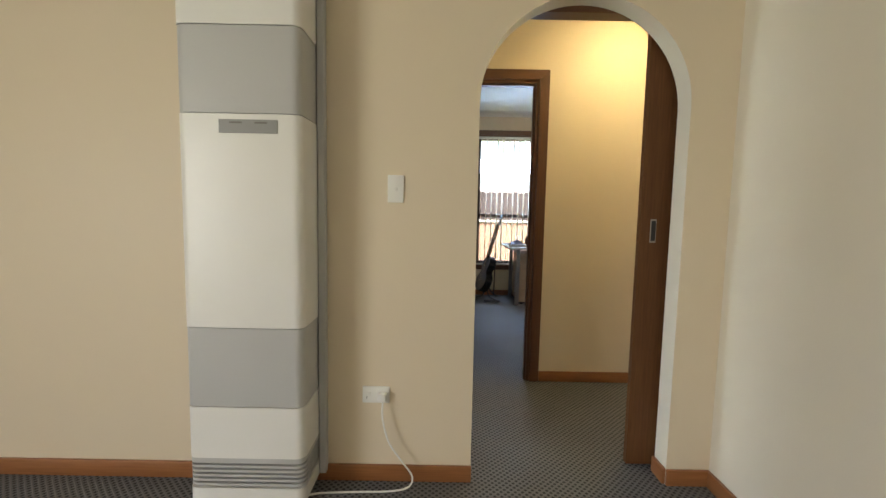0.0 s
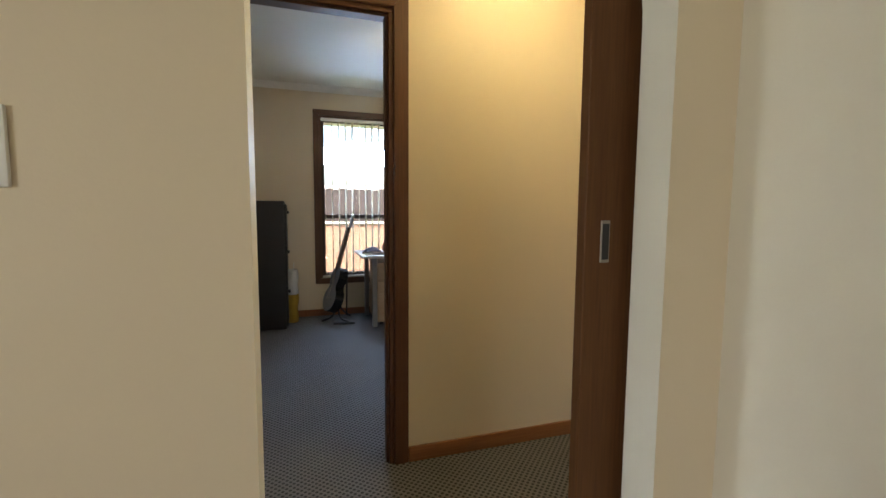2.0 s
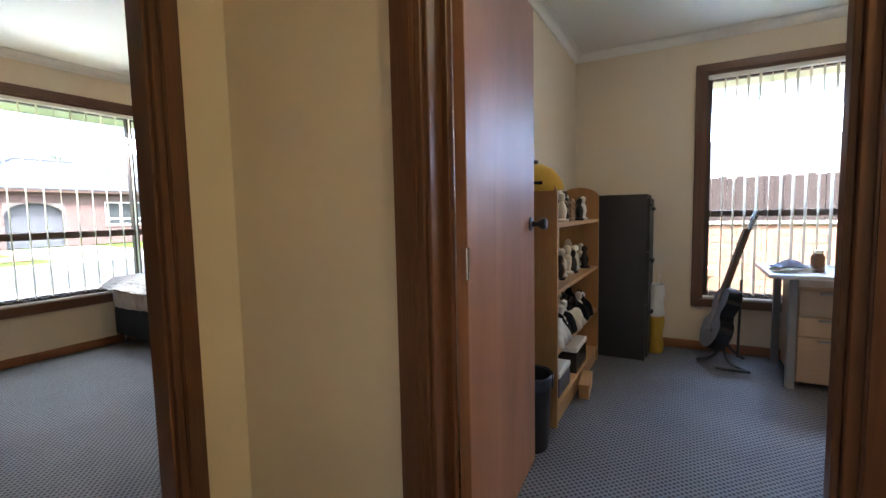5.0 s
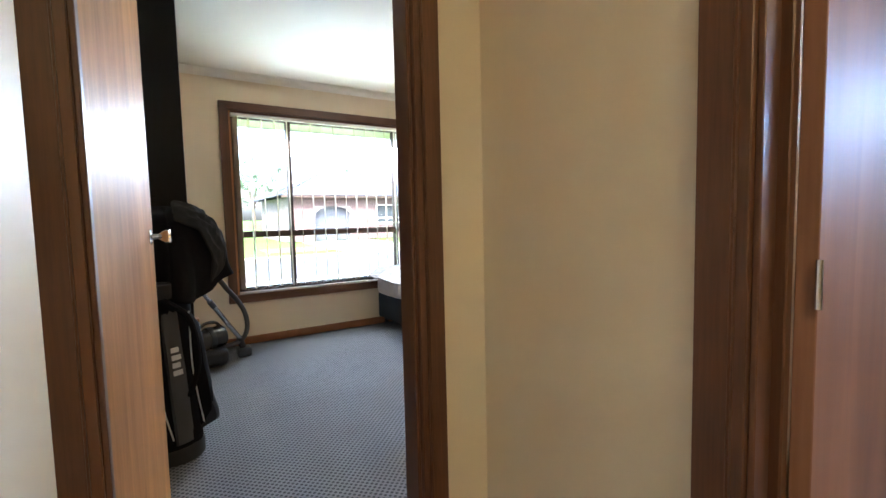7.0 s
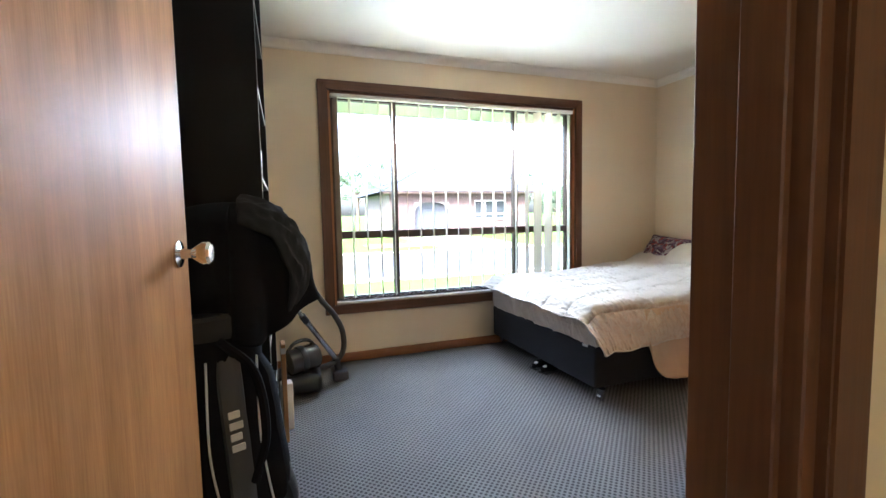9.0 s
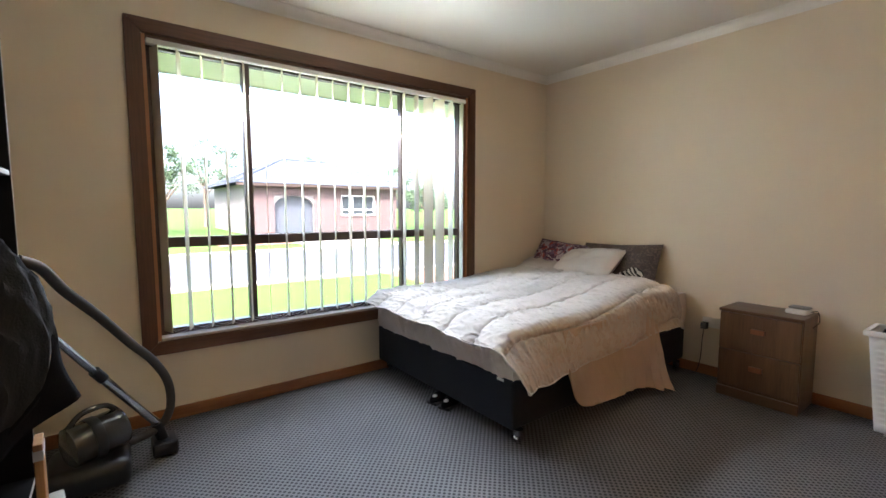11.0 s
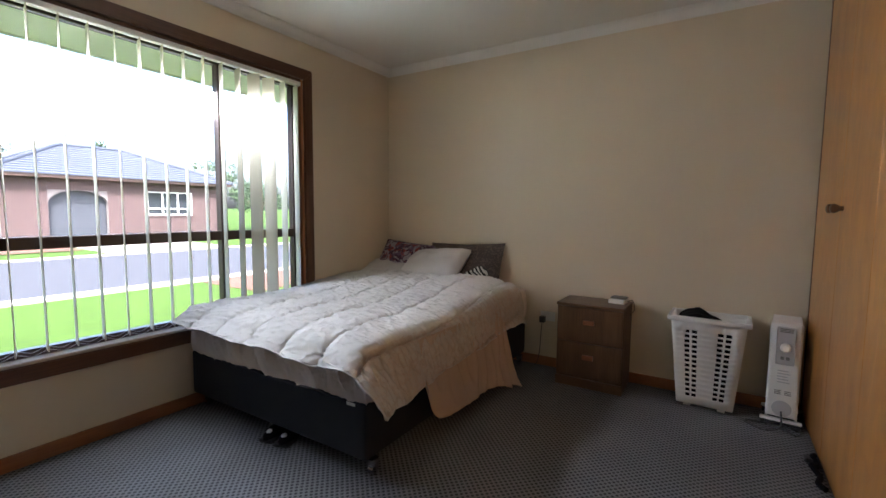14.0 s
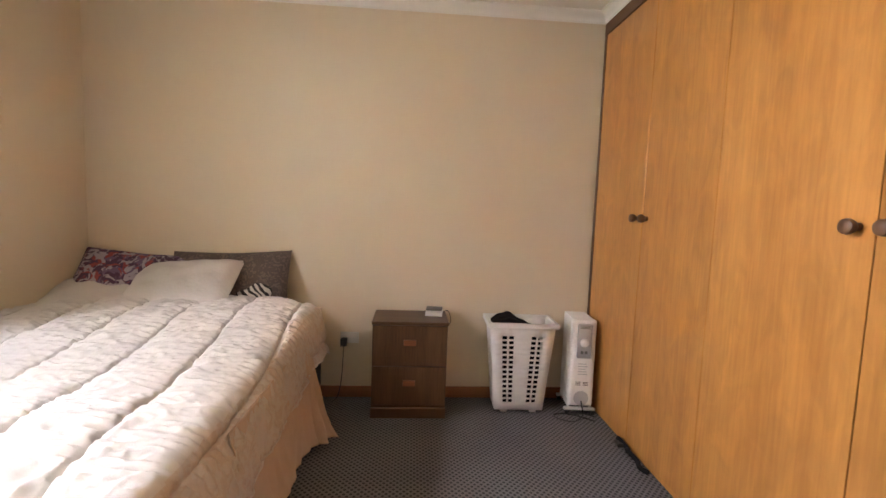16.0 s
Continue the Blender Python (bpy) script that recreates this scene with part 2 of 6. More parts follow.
def tube(bm, pts, r, seg=10):
    """A bent round bar through points, smoothed by Catmull-Rom."""
    P = [Vector(p) for p in pts]
    P = [P[0] * 2 - P[1]] + P + [P[-1] * 2 - P[-2]]
    line = []
    for i in range(1, len(P) - 2):
        for k in range(8):
            t = k / 8
            line.append(0.5 * ((2 * P[i]) + (P[i + 1] - P[i - 1]) * t + (2 * P[i - 1] - 5 * P[i] + 4 * P[i + 1] - P[i + 2]) * t * t
                               + (3 * P[i] - P[i - 1] - 3 * P[i + 1] + P[i + 2]) * t ** 3))
    line.append(P[-2])
    rings = []
    side = None
    for i, p in enumerate(line):
        d = (line[min(i + 1, len(line) - 1)] - line[max(i - 1, 0)]).normalized()
        if side is None:
            side = d.orthogonal().normalized()
        side = (side - d * side.dot(d)).normalized()
        up = d.cross(side)
        rings.append([bm.verts.new(p + r * (math.cos(2 * math.pi * k / seg) * side + math.sin(2 * math.pi * k / seg) * up)) for k in range(seg)])
    for a, b in zip(rings, rings[1:]):
        for k in range(seg):
            bm.faces.new((a[k], a[(k + 1) % seg], b[(k + 1) % seg], b[k]))
    bm.faces.new(list(reversed(rings[0])))
    bm.faces.new(rings[-1])
    return bm


def mesh_of(name, bm, mat, smooth=True):
    bmesh.ops.recalc_face_normals(bm, faces=bm.faces)
    me = bpy.data.meshes.new(name)
    bm.to_mesh(me)
    bm.free()
    me.materials.append(mat)
    if smooth:
        me.shade_smooth()
        me.set_sharp_from_angle(angle=radians(35))
    return me


def part(name, bm, mat, parent=None, label="", m=None):
    ob = new(name, mesh_of(name, bm, mat))
    if parent is not None:
        ob.parent = parent
    if m is not None:
        ob.matrix_basis = m
    if label:
        tagged(ob, label)
    return ob


def thing(name, label, category, m=None, group="", kind=""):
    ob = new(name)
    ob.empty_display_size = 0.1
    if m is not None:
        ob.matrix_basis = m
    return tagged(ob, label, category, group, kind)


def structure(name, bm, mat, label="", category=""):
    return tagged(part(name, bm, mat), label, category, "", "structure")


def B(*a, **k):
    return box(bmesh.new(), *a, **k)


# ---- plan ----
YA, YA2 = 2.316, 2.420          # living / hall wall
XR = 1.142                      # living room's side wall
YB, YB2 = 3.466, 3.566          # hall / study wall
XH, XH2 = -1.047, -1.165        # hall / bedroom wall
XS = -0.567                     # study side wall
YS = 6.533                      # study window wall
XW = -4.342                     # bedroom window wall
YH = 6.413                      # bedroom head wall
YZ = 2.424                      # bedroom wall behind the door
HC = 2.478                      # ceiling
AX0, AX1, AZ = 0.101, 0.955, 1.615   # arch sides and spring line
DS0, DS1, DH = -0.306, 0.577, 2.030  # study door opening
DB0, DB1 = 2.446, 3.246         # bedroom door opening
WB0, WB1, WBZ0, WBZ1 = 3.136, 5.408, 0.468, 2.146    # bedroom window opening
WS0, WS1, WSZ0, WSZ1 = 0.414, 1.337, 0.418, 2.176    # study window opening
HX1 = 2.30                      # hall's far end
SX1 = 2.70                      # study's far side
LX0, LY0 = -3.60, -3.20         # living room's far corner

# ---- setting ----
structure("floor", B(XW - 0.1, 3.0, LY0 - 0.1, YS + 0.1, -0.12, 0.0), CARPET, "grey loop-pile carpet with small dark tufts", "carpet")
structure("ceiling", B(XW - 0.1, 3.0, LY0 - 0.1, YS + 0.1, HC, HC + 0.15), CEIL, "plain off-white painted plaster ceiling", "ceiling")


def arch_wall():
    bm = bmesh.new()
    box(bm, LX0, -0.90, YA, 2.372, 0, HC)
    box(bm, -0.90, AX0, YA, YA2, 0, HC)
    box(bm, AX1, 3.0, YA, YA2, 0, HC)
    c, r = (AX0 + AX1) / 2, (AX1 - AX0) / 2
    n = 40
    xs = [c - r * math.cos(math.pi * i / n) for i in range(n + 1)]
    zs = [AZ + r * math.sin(math.pi * i / n) for i in range(n + 1)]
    for i in range(n):
        q = [bm.verts.new(p) for p in ((xs[i], YA, zs[i]), (xs[i + 1], YA, zs[i + 1]), (xs[i + 1], YA, HC), (xs[i], YA, HC),
                                       (xs[i], YA2, zs[i]), (xs[i + 1], YA2, zs[i + 1]), (xs[i + 1], YA2, HC), (xs[i], YA2, HC))]
        for f in ((0, 1, 2, 3), (7, 6, 5, 4), (4, 5, 1, 0), (3, 2, 6, 7)):
            bm.faces.new([q[k] for k in f])
    bmesh.ops.remove_doubles(bm, verts=bm.verts[:], dist=0.0005)
    bm.normal_update()
    # Faces inside the opening take the brighter, light-painted colour.
    inner = [f for f in bm.faces if AX0 - 0.001 <= f.calc_center_median().x <= AX1 + 0.001 and f.calc_center_median().z < HC - 0.01 and abs(f.normal.y) < 0.5]
    for f in inner:
        f.material_index = 1
    ob = structure("wall_arch", bm, PAINT, "cream plaster wall with a rounded archway", "wall")
    ob.data.materials.append(LITARCH)
    return ob


arch_wall()
structure("wall_living_side", B(XR, XR + 0.1, LY0, YA, 0, HC), LITPAINT, "cream painted plaster wall", "wall")
structure("wall_living_back", B(LX0, XR, LY0 - 0.1, LY0, 0, HC), PAINT, "cream painted plaster wall", "wall")


def wall_with_hole(name, axis, face0, face1, a0, a1, h0, h1, z0, z1, top=HC, label="cream painted plaster wall"):
    """A wall along x (axis 'x') or y, from a0 to a1, with one opening h0..h1 by z0..z1."""
    bm = bmesh.new()

    def put(p, q, r, s):
        if q - p < 1e-4 or s - r < 1e-4:
            return
        if axis == "x":
            box(bm, p, q, face0, face1, r, s)
        else:
            box(bm, face0, face1, p, q, r, s)
    put(a0, h0, 0, top)
    put(h1, a1, 0, top)
    put(h0, h1, z1, top)
    put(h0, h1, 0, z0)
    return structure(name, bm, PAINT, label, "wall")


wall_with_hole("wall_living_window", "y", LX0 - 0.1, LX0, LY0, YA2, -2.6, -0.6, 0.3, 2.15)
wall_with_hole("wall_study_door", "x", YB, YB2, XH2, SX1, DS0, DS1, 0, DH)
wall_with_hole("wall_bedroom_door", "y", XH2, XH, 2.372, YB2, DB0, DB1, 0, DH)
wall_with_hole("wall_bedroom_window", "y", XW - 0.11, XW, YZ - 0.1, YH, WB0, WB1, WBZ0, WBZ1)
wall_with_hole("wall_study_window", "x", YS, YS + 0.11, XS - 0.1, SX1, WS0, WS1, WSZ0, WSZ1)
structure("wall_bedroom_head", B(XW - 0.1, XS - 0.1, YH, YH + 0.1, 0, HC), PAINT, "cream painted plaster wall", "wall")
structure("wall_bedroom_back", B(XW, XH2 + 0.01, YA + 0.02, YZ, 0, HC), PAINT, "cream painted plaster wall", "wall")
structure("wall_study_side", B(XS - 0.1, XS, YB2, YS, 0, HC), PAINT, "cream painted plaster wall", "wall")
structure("wall_study_far", B(SX1, SX1 + 0.1, YB, YS, 0, HC), PAINT, "cream painted plaster wall", "wall")
structure("wall_hall_end", B(HX1, HX1 + 0.1, YA2, YB, 0, HC), PAINT, "cream painted plaster wall", "wall")


def architrave(name, axis, face, out, h0, h1, top, w=0.066, t=0.018, bottom=0.0, sill=False, label="dark varnished timber architrave"):
    """Mitred flat trim round an opening on one face of a wall; out is +1 or -1 along the wall's normal."""
    ob = thing(name, label, "door frame" if not sill else "window frame", kind="structure")

    def poly(pts, mat, nm):
        bm = bmesh.new()
        f, g = [], []
        for a, z in pts:
            p, q = (a, face - 0.001 * out, z), (a, face + t * out, z)
            if axis == "y":
                p, q = (p[1], p[0], p[2]), (q[1], q[0], q[2])
            f.append(bm.verts.new(p))
            g.append(bm.verts.new(q))
        bm.faces.new(f)
        bm.faces.new(g)
        for i in range(len(f)):
            j = (i + 1) % len(f)
            bm.faces.new((f[i], f[j], g[j], g[i]))
        bmesh.ops.recalc_face_normals(bm, faces=bm.faces)
        bmesh.ops.bevel(bm, geom=bm.edges[:], offset=0.004, segments=2, affect="EDGES")
        part(nm, bm, mat, ob)
    zb = bottom - (w if sill else 0)
    horiz = TRIMX if axis == "x" else TRIMY
    poly([(h0 - w, zb), (h0, bottom), (h0, top), (h0 - w, top + w)], TRIM, "upright")
    poly([(h1 + w, zb), (h1, bottom), (h1, top), (h1 + w, top + w)], TRIM, "upright")
    poly([(h0 - w, top + w), (h0, top), (h1, top), (h1 + w, top + w)], horiz, "head")
    if sill:
        poly([(h0 - w, zb), (h0, bottom), (h1, bottom), (h1 + w, zb)], horiz, "apron")
    return ob


def jamb(name, axis, f0, f1, h0, h1, top, t=0.02, stop=True):
    """Door lining inside the opening with its stop bead."""
    ob = thing(name, "dark varnished timber door lining", "door frame", kind="structure")

    def bx(a0, a1, b0, b1, z0, z1, mat, nm):
        part(nm, B(a0, a1, b0, b1, z0, z1, bevel=0.002) if axis == "x" else B(b0, b1, a0, a1, z0, z1, bevel=0.002), mat, ob)
    a, b = min(f0, f1) - 0.004, max(f0, f1) + 0.004
    bx(h0 - 0.002, h0 + t, a, b, 0.001, top - t, TRIM, "lining")
    bx(h1 - t, h1 + 0.002, a, b, 0.001, top - t, TRIM, "lining")
    bx(h0 - 0.002, h1 + 0.002, a, b, top - t, top + 0.002, TRIMX if axis == "x" else TRIMY, "lining_head")
    if stop:
        c0, c1 = f0 + (f1 - f0) * 0.12, f0 + (f1 - f0) * 0.52
        c0, c1 = min(c0, c1), max(c0, c1)
        bx(h0 + t, h0 + t + 0.012, c0, c1, 0.001, top - t - 0.012, TRIM, "stop_bead")
        bx(h1 - t - 0.012, h1 - t, c0, c1, 0.001, top - t - 0.012, TRIM, "stop_bead")
        bx(h0 + t, h1 - t, c0, c1, top - t - 0.012, top - t, TRIM, "stop_bead")
    return ob


architrave("trim_study_door", "x", YB, -1, DS0, DS1, DH)
architrave("trim_study_door_inside", "x", YB2, 1, DS0, DS1, DH)
jamb("frame_study_door", "x", YB, YB2, DS0, DS1, DH)
architrave("trim_bedroom_door", "y", XH, 1, DB0, DB1, DH, 0.058)
architrave("trim_bedroom_door_inside", "y", XH2, -1, DB0, DB1, DH)
jamb("frame_bedroom_door", "y", XH, XH2, DB0, DB1, DH)
architrave("trim_bedroom_window", "y", XW, 1, WB0, WB1, WBZ1, 0.076, 0.022, WBZ0, True, "dark varnished timber window architrave")
architrave("trim_study_window", "x", YS, -1, WS0, WS1, WSZ1, 0.062, 0.022, WSZ0, True, "dark varnished timber window architrave")


def skirting(axis, face, out, a0, a1, h=0.072, t=0.016):
    bm = bmesh.new()
    lo, hi = min(face, face + out * t), max(face, face + out * t)
    if axis == "x":
        box(bm, a0, a1, lo, hi, 0.0, h, bevel=0.005, seg=2)
    else:
        box(bm, lo, hi, a0, a1, 0.0, h, bevel=0.005, seg=2)
    return structure("baseboard", bm, SKIRTX if axis == "x" else SKIRTY, "varnished timber skirting board on the carpet", "skirting board")


skirting("x", YA, -1, LX0, AX0 + 0.002)
skirting("x", YA, -1, AX1 - 0.002, XR)
skirting("y", AX1, -1, YA, YA2)
skirting("y", XR, -1, LY0, YA - 0.016)
skirting("x", YB, -1, XH, DS0 - 0.068)
skirting("x", YB, -1, DS1 + 0.068, HX1)
skirting("x", YS, -1, XS, SX1)
skirting("y", XS, 1, YB2, YS)
skirting("y", XW, 1, YZ, YH)
skirting("x", YH, -1, XW + 0.016, -1.222)
skirting("x", YA2, 1, -0.9, AX0)


def cornice(axis, face, out, a0, a1, s=0.06):
    """Coved plaster cornice between wall and ceiling."""
    bm = bmesh.new()
    prof = [(0, -s), (0.006, -s), (0.008, -s + 0.006)]
    for k in range(7):
        a = math.pi / 2 * k / 6
        prof.append((0.010 + (s - 0.016) * (1 - math.cos(a)), -s + 0.008 + (s - 0.014) * math.sin(a)))
    prof += [(s, -0.006), (s, 0.0), (0, 0.0)]
    ends = []
    for a in (a0, a1):
        ends.append([bm.verts.new((a, face + out * u, HC + v) if axis == "x" else (face + out * u, a, HC + v)) for u, v in prof])
    for i in range(len(prof)):
        j = (i + 1) % len(prof)
        bm.faces.new((ends[0][i], ends[0][j], ends[1][j], ends[1][i]))
    bm.faces.new(ends[0])
    bm.faces.new(list(reversed(ends[1])))
    return structure("trim_cornice", bm, CORN, "white coved plaster cornice", "cornice")


cornice("y", XW, 1, YZ, YH)
cornice("x", YH, -1, XW, -1.212)
cornice("x", YS, -1, XS, SX1)
cornice("y", XS, 1, YB2, YS)
cornice("x", YZ, 1, XW, XH2)
cornice("y", XH2, -1, YZ, 3.57)
cornice("y", -1.216, -1, 3.57, YH)


# ---- windows and what lies outside ----
def bedroom_window():
    ob = thing("window_1", "bronze aluminium window with fixed centre pane and side sashes", "window", kind="structure")
    x = XW - 0.085
    y0, y1, z0, z1 = WB0 + 0.018, WB1 - 0.018, WBZ0 + 0.018, WBZ1 - 0.018
    part("reveal", B(XW - 0.11, XW + 0.001, WB0 - 0.001, y0, WBZ0, WBZ1), SUNLIT_REVEAL, ob, "varnished timber reveal, coloured as if sunlit")
    part("reveal", B(XW - 0.11, XW + 0.001, y1, WB1 + 0.001, WBZ0, WBZ1), SUNLIT_REVEAL, ob)
    part("reveal_head", B(XW - 0.11, XW + 0.001, y0, y1, z1, WBZ1 + 0.001), TRIMY, ob)
    part("window_sill", B(XW - 0.11, XW + 0.010, y0, y1, WBZ0 - 0.001, z0, bevel=0.004), SILL, ob, "dusty pale window sill")
    m1, m2, zr = 3.668, 4.808, 1.022
    for a, b, c, d, n in ((y0, y0 + 0.035, z0, z1, "frame_side"), (y1 - 0.035, y1, z0, z1, "frame_side"), (m1 - 0.022, m1 + 0.022, z0, z1, "mullion"), (m2 - 0.022, m2 + 0.022, z0, z1, "mullion")):
        part(n, B(x - 0.028, x + 0.028, a, b, c, d, bevel=0.003), ALU, ob)
    for a, b in ((z0, z0 + 0.035), (z1 - 0.035, z1)):
        part("frame_rail", B(x - 0.026, x + 0.026, y0 + 0.035, y1 - 0.035, a, b, bevel=0.003), ALU, ob)
    for a, b in ((y0 + 0.035, m1 - 0.022), (m1 + 0.022, m2 - 0.022), (m2 + 0.022, y1 - 0.035)):
        part("transom", B(x - 0.024, x + 0.024, a, b, zr - 0.03, zr + 0.03, bevel=0.003), ALU, ob)
        for c, d in ((z0 + 0.035, zr - 0.03), (zr + 0.03, z1 - 0.035)):
            p = part("pane", B(x - 0.003, x + 0.003, a, b, c, d), GLASS, ob)
            p.visible_shadow = False
    for y in (m1, m2):
        part("latch", B(x + 0.028, x + 0.050, y - 0.012, y + 0.012, zr + 0.02, zr + 0.075, bevel=0.004), BLACKP, ob, "small black window latch")
    return ob


def study_window():
    ob = thing("window_2", "bronze aluminium window with a mid rail", "window", kind="structure")
    y = YS + 0.085
    x0, x1, z0, z1 = WS0 + 0.018, WS1 - 0.018, WSZ0 + 0.018, WSZ1 - 0.018
    part("reveal", B(WS0 - 0.001, x0, YS - 0.001, YS + 0.11, WSZ0, WSZ1), TRIM, ob)
    part("reveal", B(x1, WS1 + 0.001, YS - 0.001, YS + 0.11, WSZ0, WSZ1), TRIM, ob)
    part("reveal_head", B(x0, x1, YS - 0.001, YS + 0.11, z1, WSZ1 + 0.001), TRIMX, ob)
    part("window_sill", B(x0, x1, YS - 0.010, YS + 0.11, WSZ0 - 0.001, z0, bevel=0.004), SILL, ob)
    zr = 1.095
    for a, b in ((x0, x0 + 0.035), (x1 - 0.035, x1)):
        part("frame_side", B(a, b, y - 0.026, y + 0.026, z0, z1, bevel=0.003), ALU, ob)
    for a, b in ((z0, z0 + 0.035), (z1 - 0.035, z1), (zr - 0.025, zr + 0.025)):
        part("frame_rail", B(x0 + 0.035, x1 - 0.035, y - 0.024, y + 0.024, a, b, bevel=0.003), ALU, ob)
    for c, d in ((z0 + 0.035, zr - 0.025), (zr + 0.025, z1 - 0.035)):
        p = part("pane", B(x0 + 0.035, x1 - 0.035, y - 0.003, y + 0.003, c, d), GLASS, ob)
        p.visible_shadow = False
    return ob


SILL = material("dusty_sill_paint", (0.62, 0.55, 0.47), 0.6, vary=0.12, scale=9)
bedroom_window()
study_window()


def vertical_blind(name, axis, face, out, a0, a1, ztop, zbot, ys, label):
    """Vertical blind: head rail, slats turned nearly edge on, bottom weights and the fine chain that links them."""
    ob = thing(name, label, "blind")
    c = face
    w = 0.089
    if axis == "y":
        part("head_rail", B(c - 0.020, c + 0.020, a0, a1, ztop - 0.030, ztop, bevel=0.004), WHITE, ob, "white aluminium head rail")
    else:
        part("head_rail", B(a0, a1, c - 0.020, c + 0.020, ztop - 0.030, ztop, bevel=0.004), WHITE, ob, "white aluminium head rail")
    slat = B(-w / 2, w / 2, -0.0012, 0.0012, zbot, ztop - 0.034)
    sme = mesh_of("slat", slat, BLIND)
    wme = mesh_of("weight", B(-w / 2 + 0.002, w / 2 - 0.002, -0.003, 0.003, zbot, zbot + 0.028, bevel=0.001), BLIND)
    hme = mesh_of("hook", B(-0.004, 0.004, -0.002, 0.002, ztop - 0.036, ztop - 0.024), WHITE)
    for a, turn in ys:
        m = pose(c, a, 0, 0, 0, turn) if axis == "y" else pose(a, c, 0, 0, 0, turn)
        s = new("slat", sme)
        s.parent, s.matrix_basis = ob, m
        for nm, me in (("weight", wme), ("hook", hme)):
            k = new(nm, me)
            k.parent = s
    for side in (-0.035, 0.035):
        bm = bmesh.new()
        pts = []
        for (a, t1), (b, t2) in zip(ys, ys[1:]):
            def end(q, tt):
                u = Vector((math.cos(radians(tt)) * side, math.sin(radians(tt)) * side))
                return (c + u.x, q + u.y) if axis == "y" else (q + u.x, c + u.y)
            p, q = end(a, t1), end(b, t2)
            pts += [(*p, zbot + 0.012), ((p[0] + q[0]) / 2, (p[1] + q[1]) / 2, zbot - 0.006)]
        tube(bm, pts, 0.0012, 4)
        part("bottom_chain", bm, WHITE, ob, "fine white bead chain")
    return ob


rnd = random.Random(4)
slats = []
n = 20
for i in range(n):
    y = WB0 + 0.055 + i * (WB1 - WB0 - 0.11) / (n - 1)
    slats.append((y, -15 + rnd.uniform(-5, 5) + (38 if i == 0 else 0) + (35 if i in (16, 17) else 0)))
vertical_blind("vertical_blind", "y", XW - 0.012, 1, WB0 + 0.02, WB1 - 0.02, WBZ1 - 0.020, WBZ0 + 0.045, slats, "cream fabric vertical blind with slats turned open")
slats2 = [(WS0 + 0.06 + i * (WS1 - WS0 - 0.12) / 11, 90 + rnd.uniform(-6, 6)) for i in range(12)]
vertical_blind("vertical_blind", "x", YS + 0.012, -1, WS0 + 0.02, WS1 - 0.02, WSZ1 - 0.020, WSZ0 + 0.045, slats2, "cream fabric vertical blind in the study window")

# ---- doors ----
def knob(parent, x, y, z, ny, mat, label="chrome door knob"):
    """Round door knob with rose on a face whose normal is along y."""
    bm = bmesh.new()
    lathe(bm, [(0.030, 0.0), (0.030, 0.004), (0.012, 0.008), (0.010, 0.028), (0.019, 0.040), (0.026, 0.052), (0.026, 0.062), (0.020, 0.068)], 24, (x, y, z), (0, ny, 0))
    return part("door_knob", bm, mat, parent, label)


def door_leaf(name, hinge, angle, width, height, mat, knob_mat, label, flip=1):
    """A flush veneered leaf, hinged at its local origin, running along local +x, 35 mm thick."""
    ob = thing(name, label, "door", pose(*hinge, 0, 0, angle), kind="structure")
    part("leaf", B(0.0, width, -0.0175, 0.0175, 0.012, height, bevel=0.002), mat, ob)
    for s in (1, -1):
        knob(ob, width - 0.062, s * 0.0175, 1.09, s, knob_mat)
    for z in (0.22, 1.0, 1.80):
        bm = bmesh.new()
        cyl(bm, (-0.006, flip * 0.020, z - 0.045), (-0.006, flip * 0.020, z + 0.045), 0.006, seg=10)
        part("hinge", bm, CHROME, ob, "steel butt hinge")
    return ob


# Added dark strip in place of the shade in the hinge gap.
structure("trim_study_jamb_lip", B(DS0 + 0.002, DS0 + 0.040, YB2 + 0.001, YB2 + 0.030, 0.0, DH - 0.01, bevel=0.003), TRIM, "dark strip added to close the shaded hinge gap of the study door", "door trim")
door_leaf("door_study", (DS0 + 0.060, YB2 + 0.030, 0), 93.5, 0.775, 1.995, DOORS, BLACKP, "brown veneered flush door standing open against the study wall", -1)
door_leaf("door_bedroom", (XH2 - 0.024, DB0 + 0.002, 0), 172.8, 0.775, 1.995, DOORW, CHROME, "honey-coloured veneered flush door standing open", 1)


def sliding_door():
    ob = thing("door_sliding", "dark veneered sliding door mostly pushed aside behind the archway", "door", pose(0, 0, 0), kind="structure")
    y0, y1 = YA2 + 0.030, YA2 + 0.064
    part("leaf", B(0.838, 1.745, y0, y1, 0.010, 2.005, bevel=0.002), SLIDEW, ob)
    bm = bmesh.new()
    box(bm, 0.883, 0.909, y0 - 0.003, y0 + 0.001, 1.050, 1.155, bevel=0.001)
    part("pull_plate", bm, material("aged_bronze", (0.30, 0.27, 0.23), 0.4, 0.7), ob, "dull metal flush pull")
    part("pull_recess", B(0.8865, 0.9055, y0 - 0.0045, y0 - 0.0028, 1.058, 1.147), BLACKP, ob, "dark recess of the pull")
    part("track_cover", B(AX0 - 0.35, 1.80, YA2 + 0.001, y1 + 0.02, 2.015, 2.12, bevel=0.003), TRIMX, ob, "dark timber track cover")
    return ob


sliding_door()


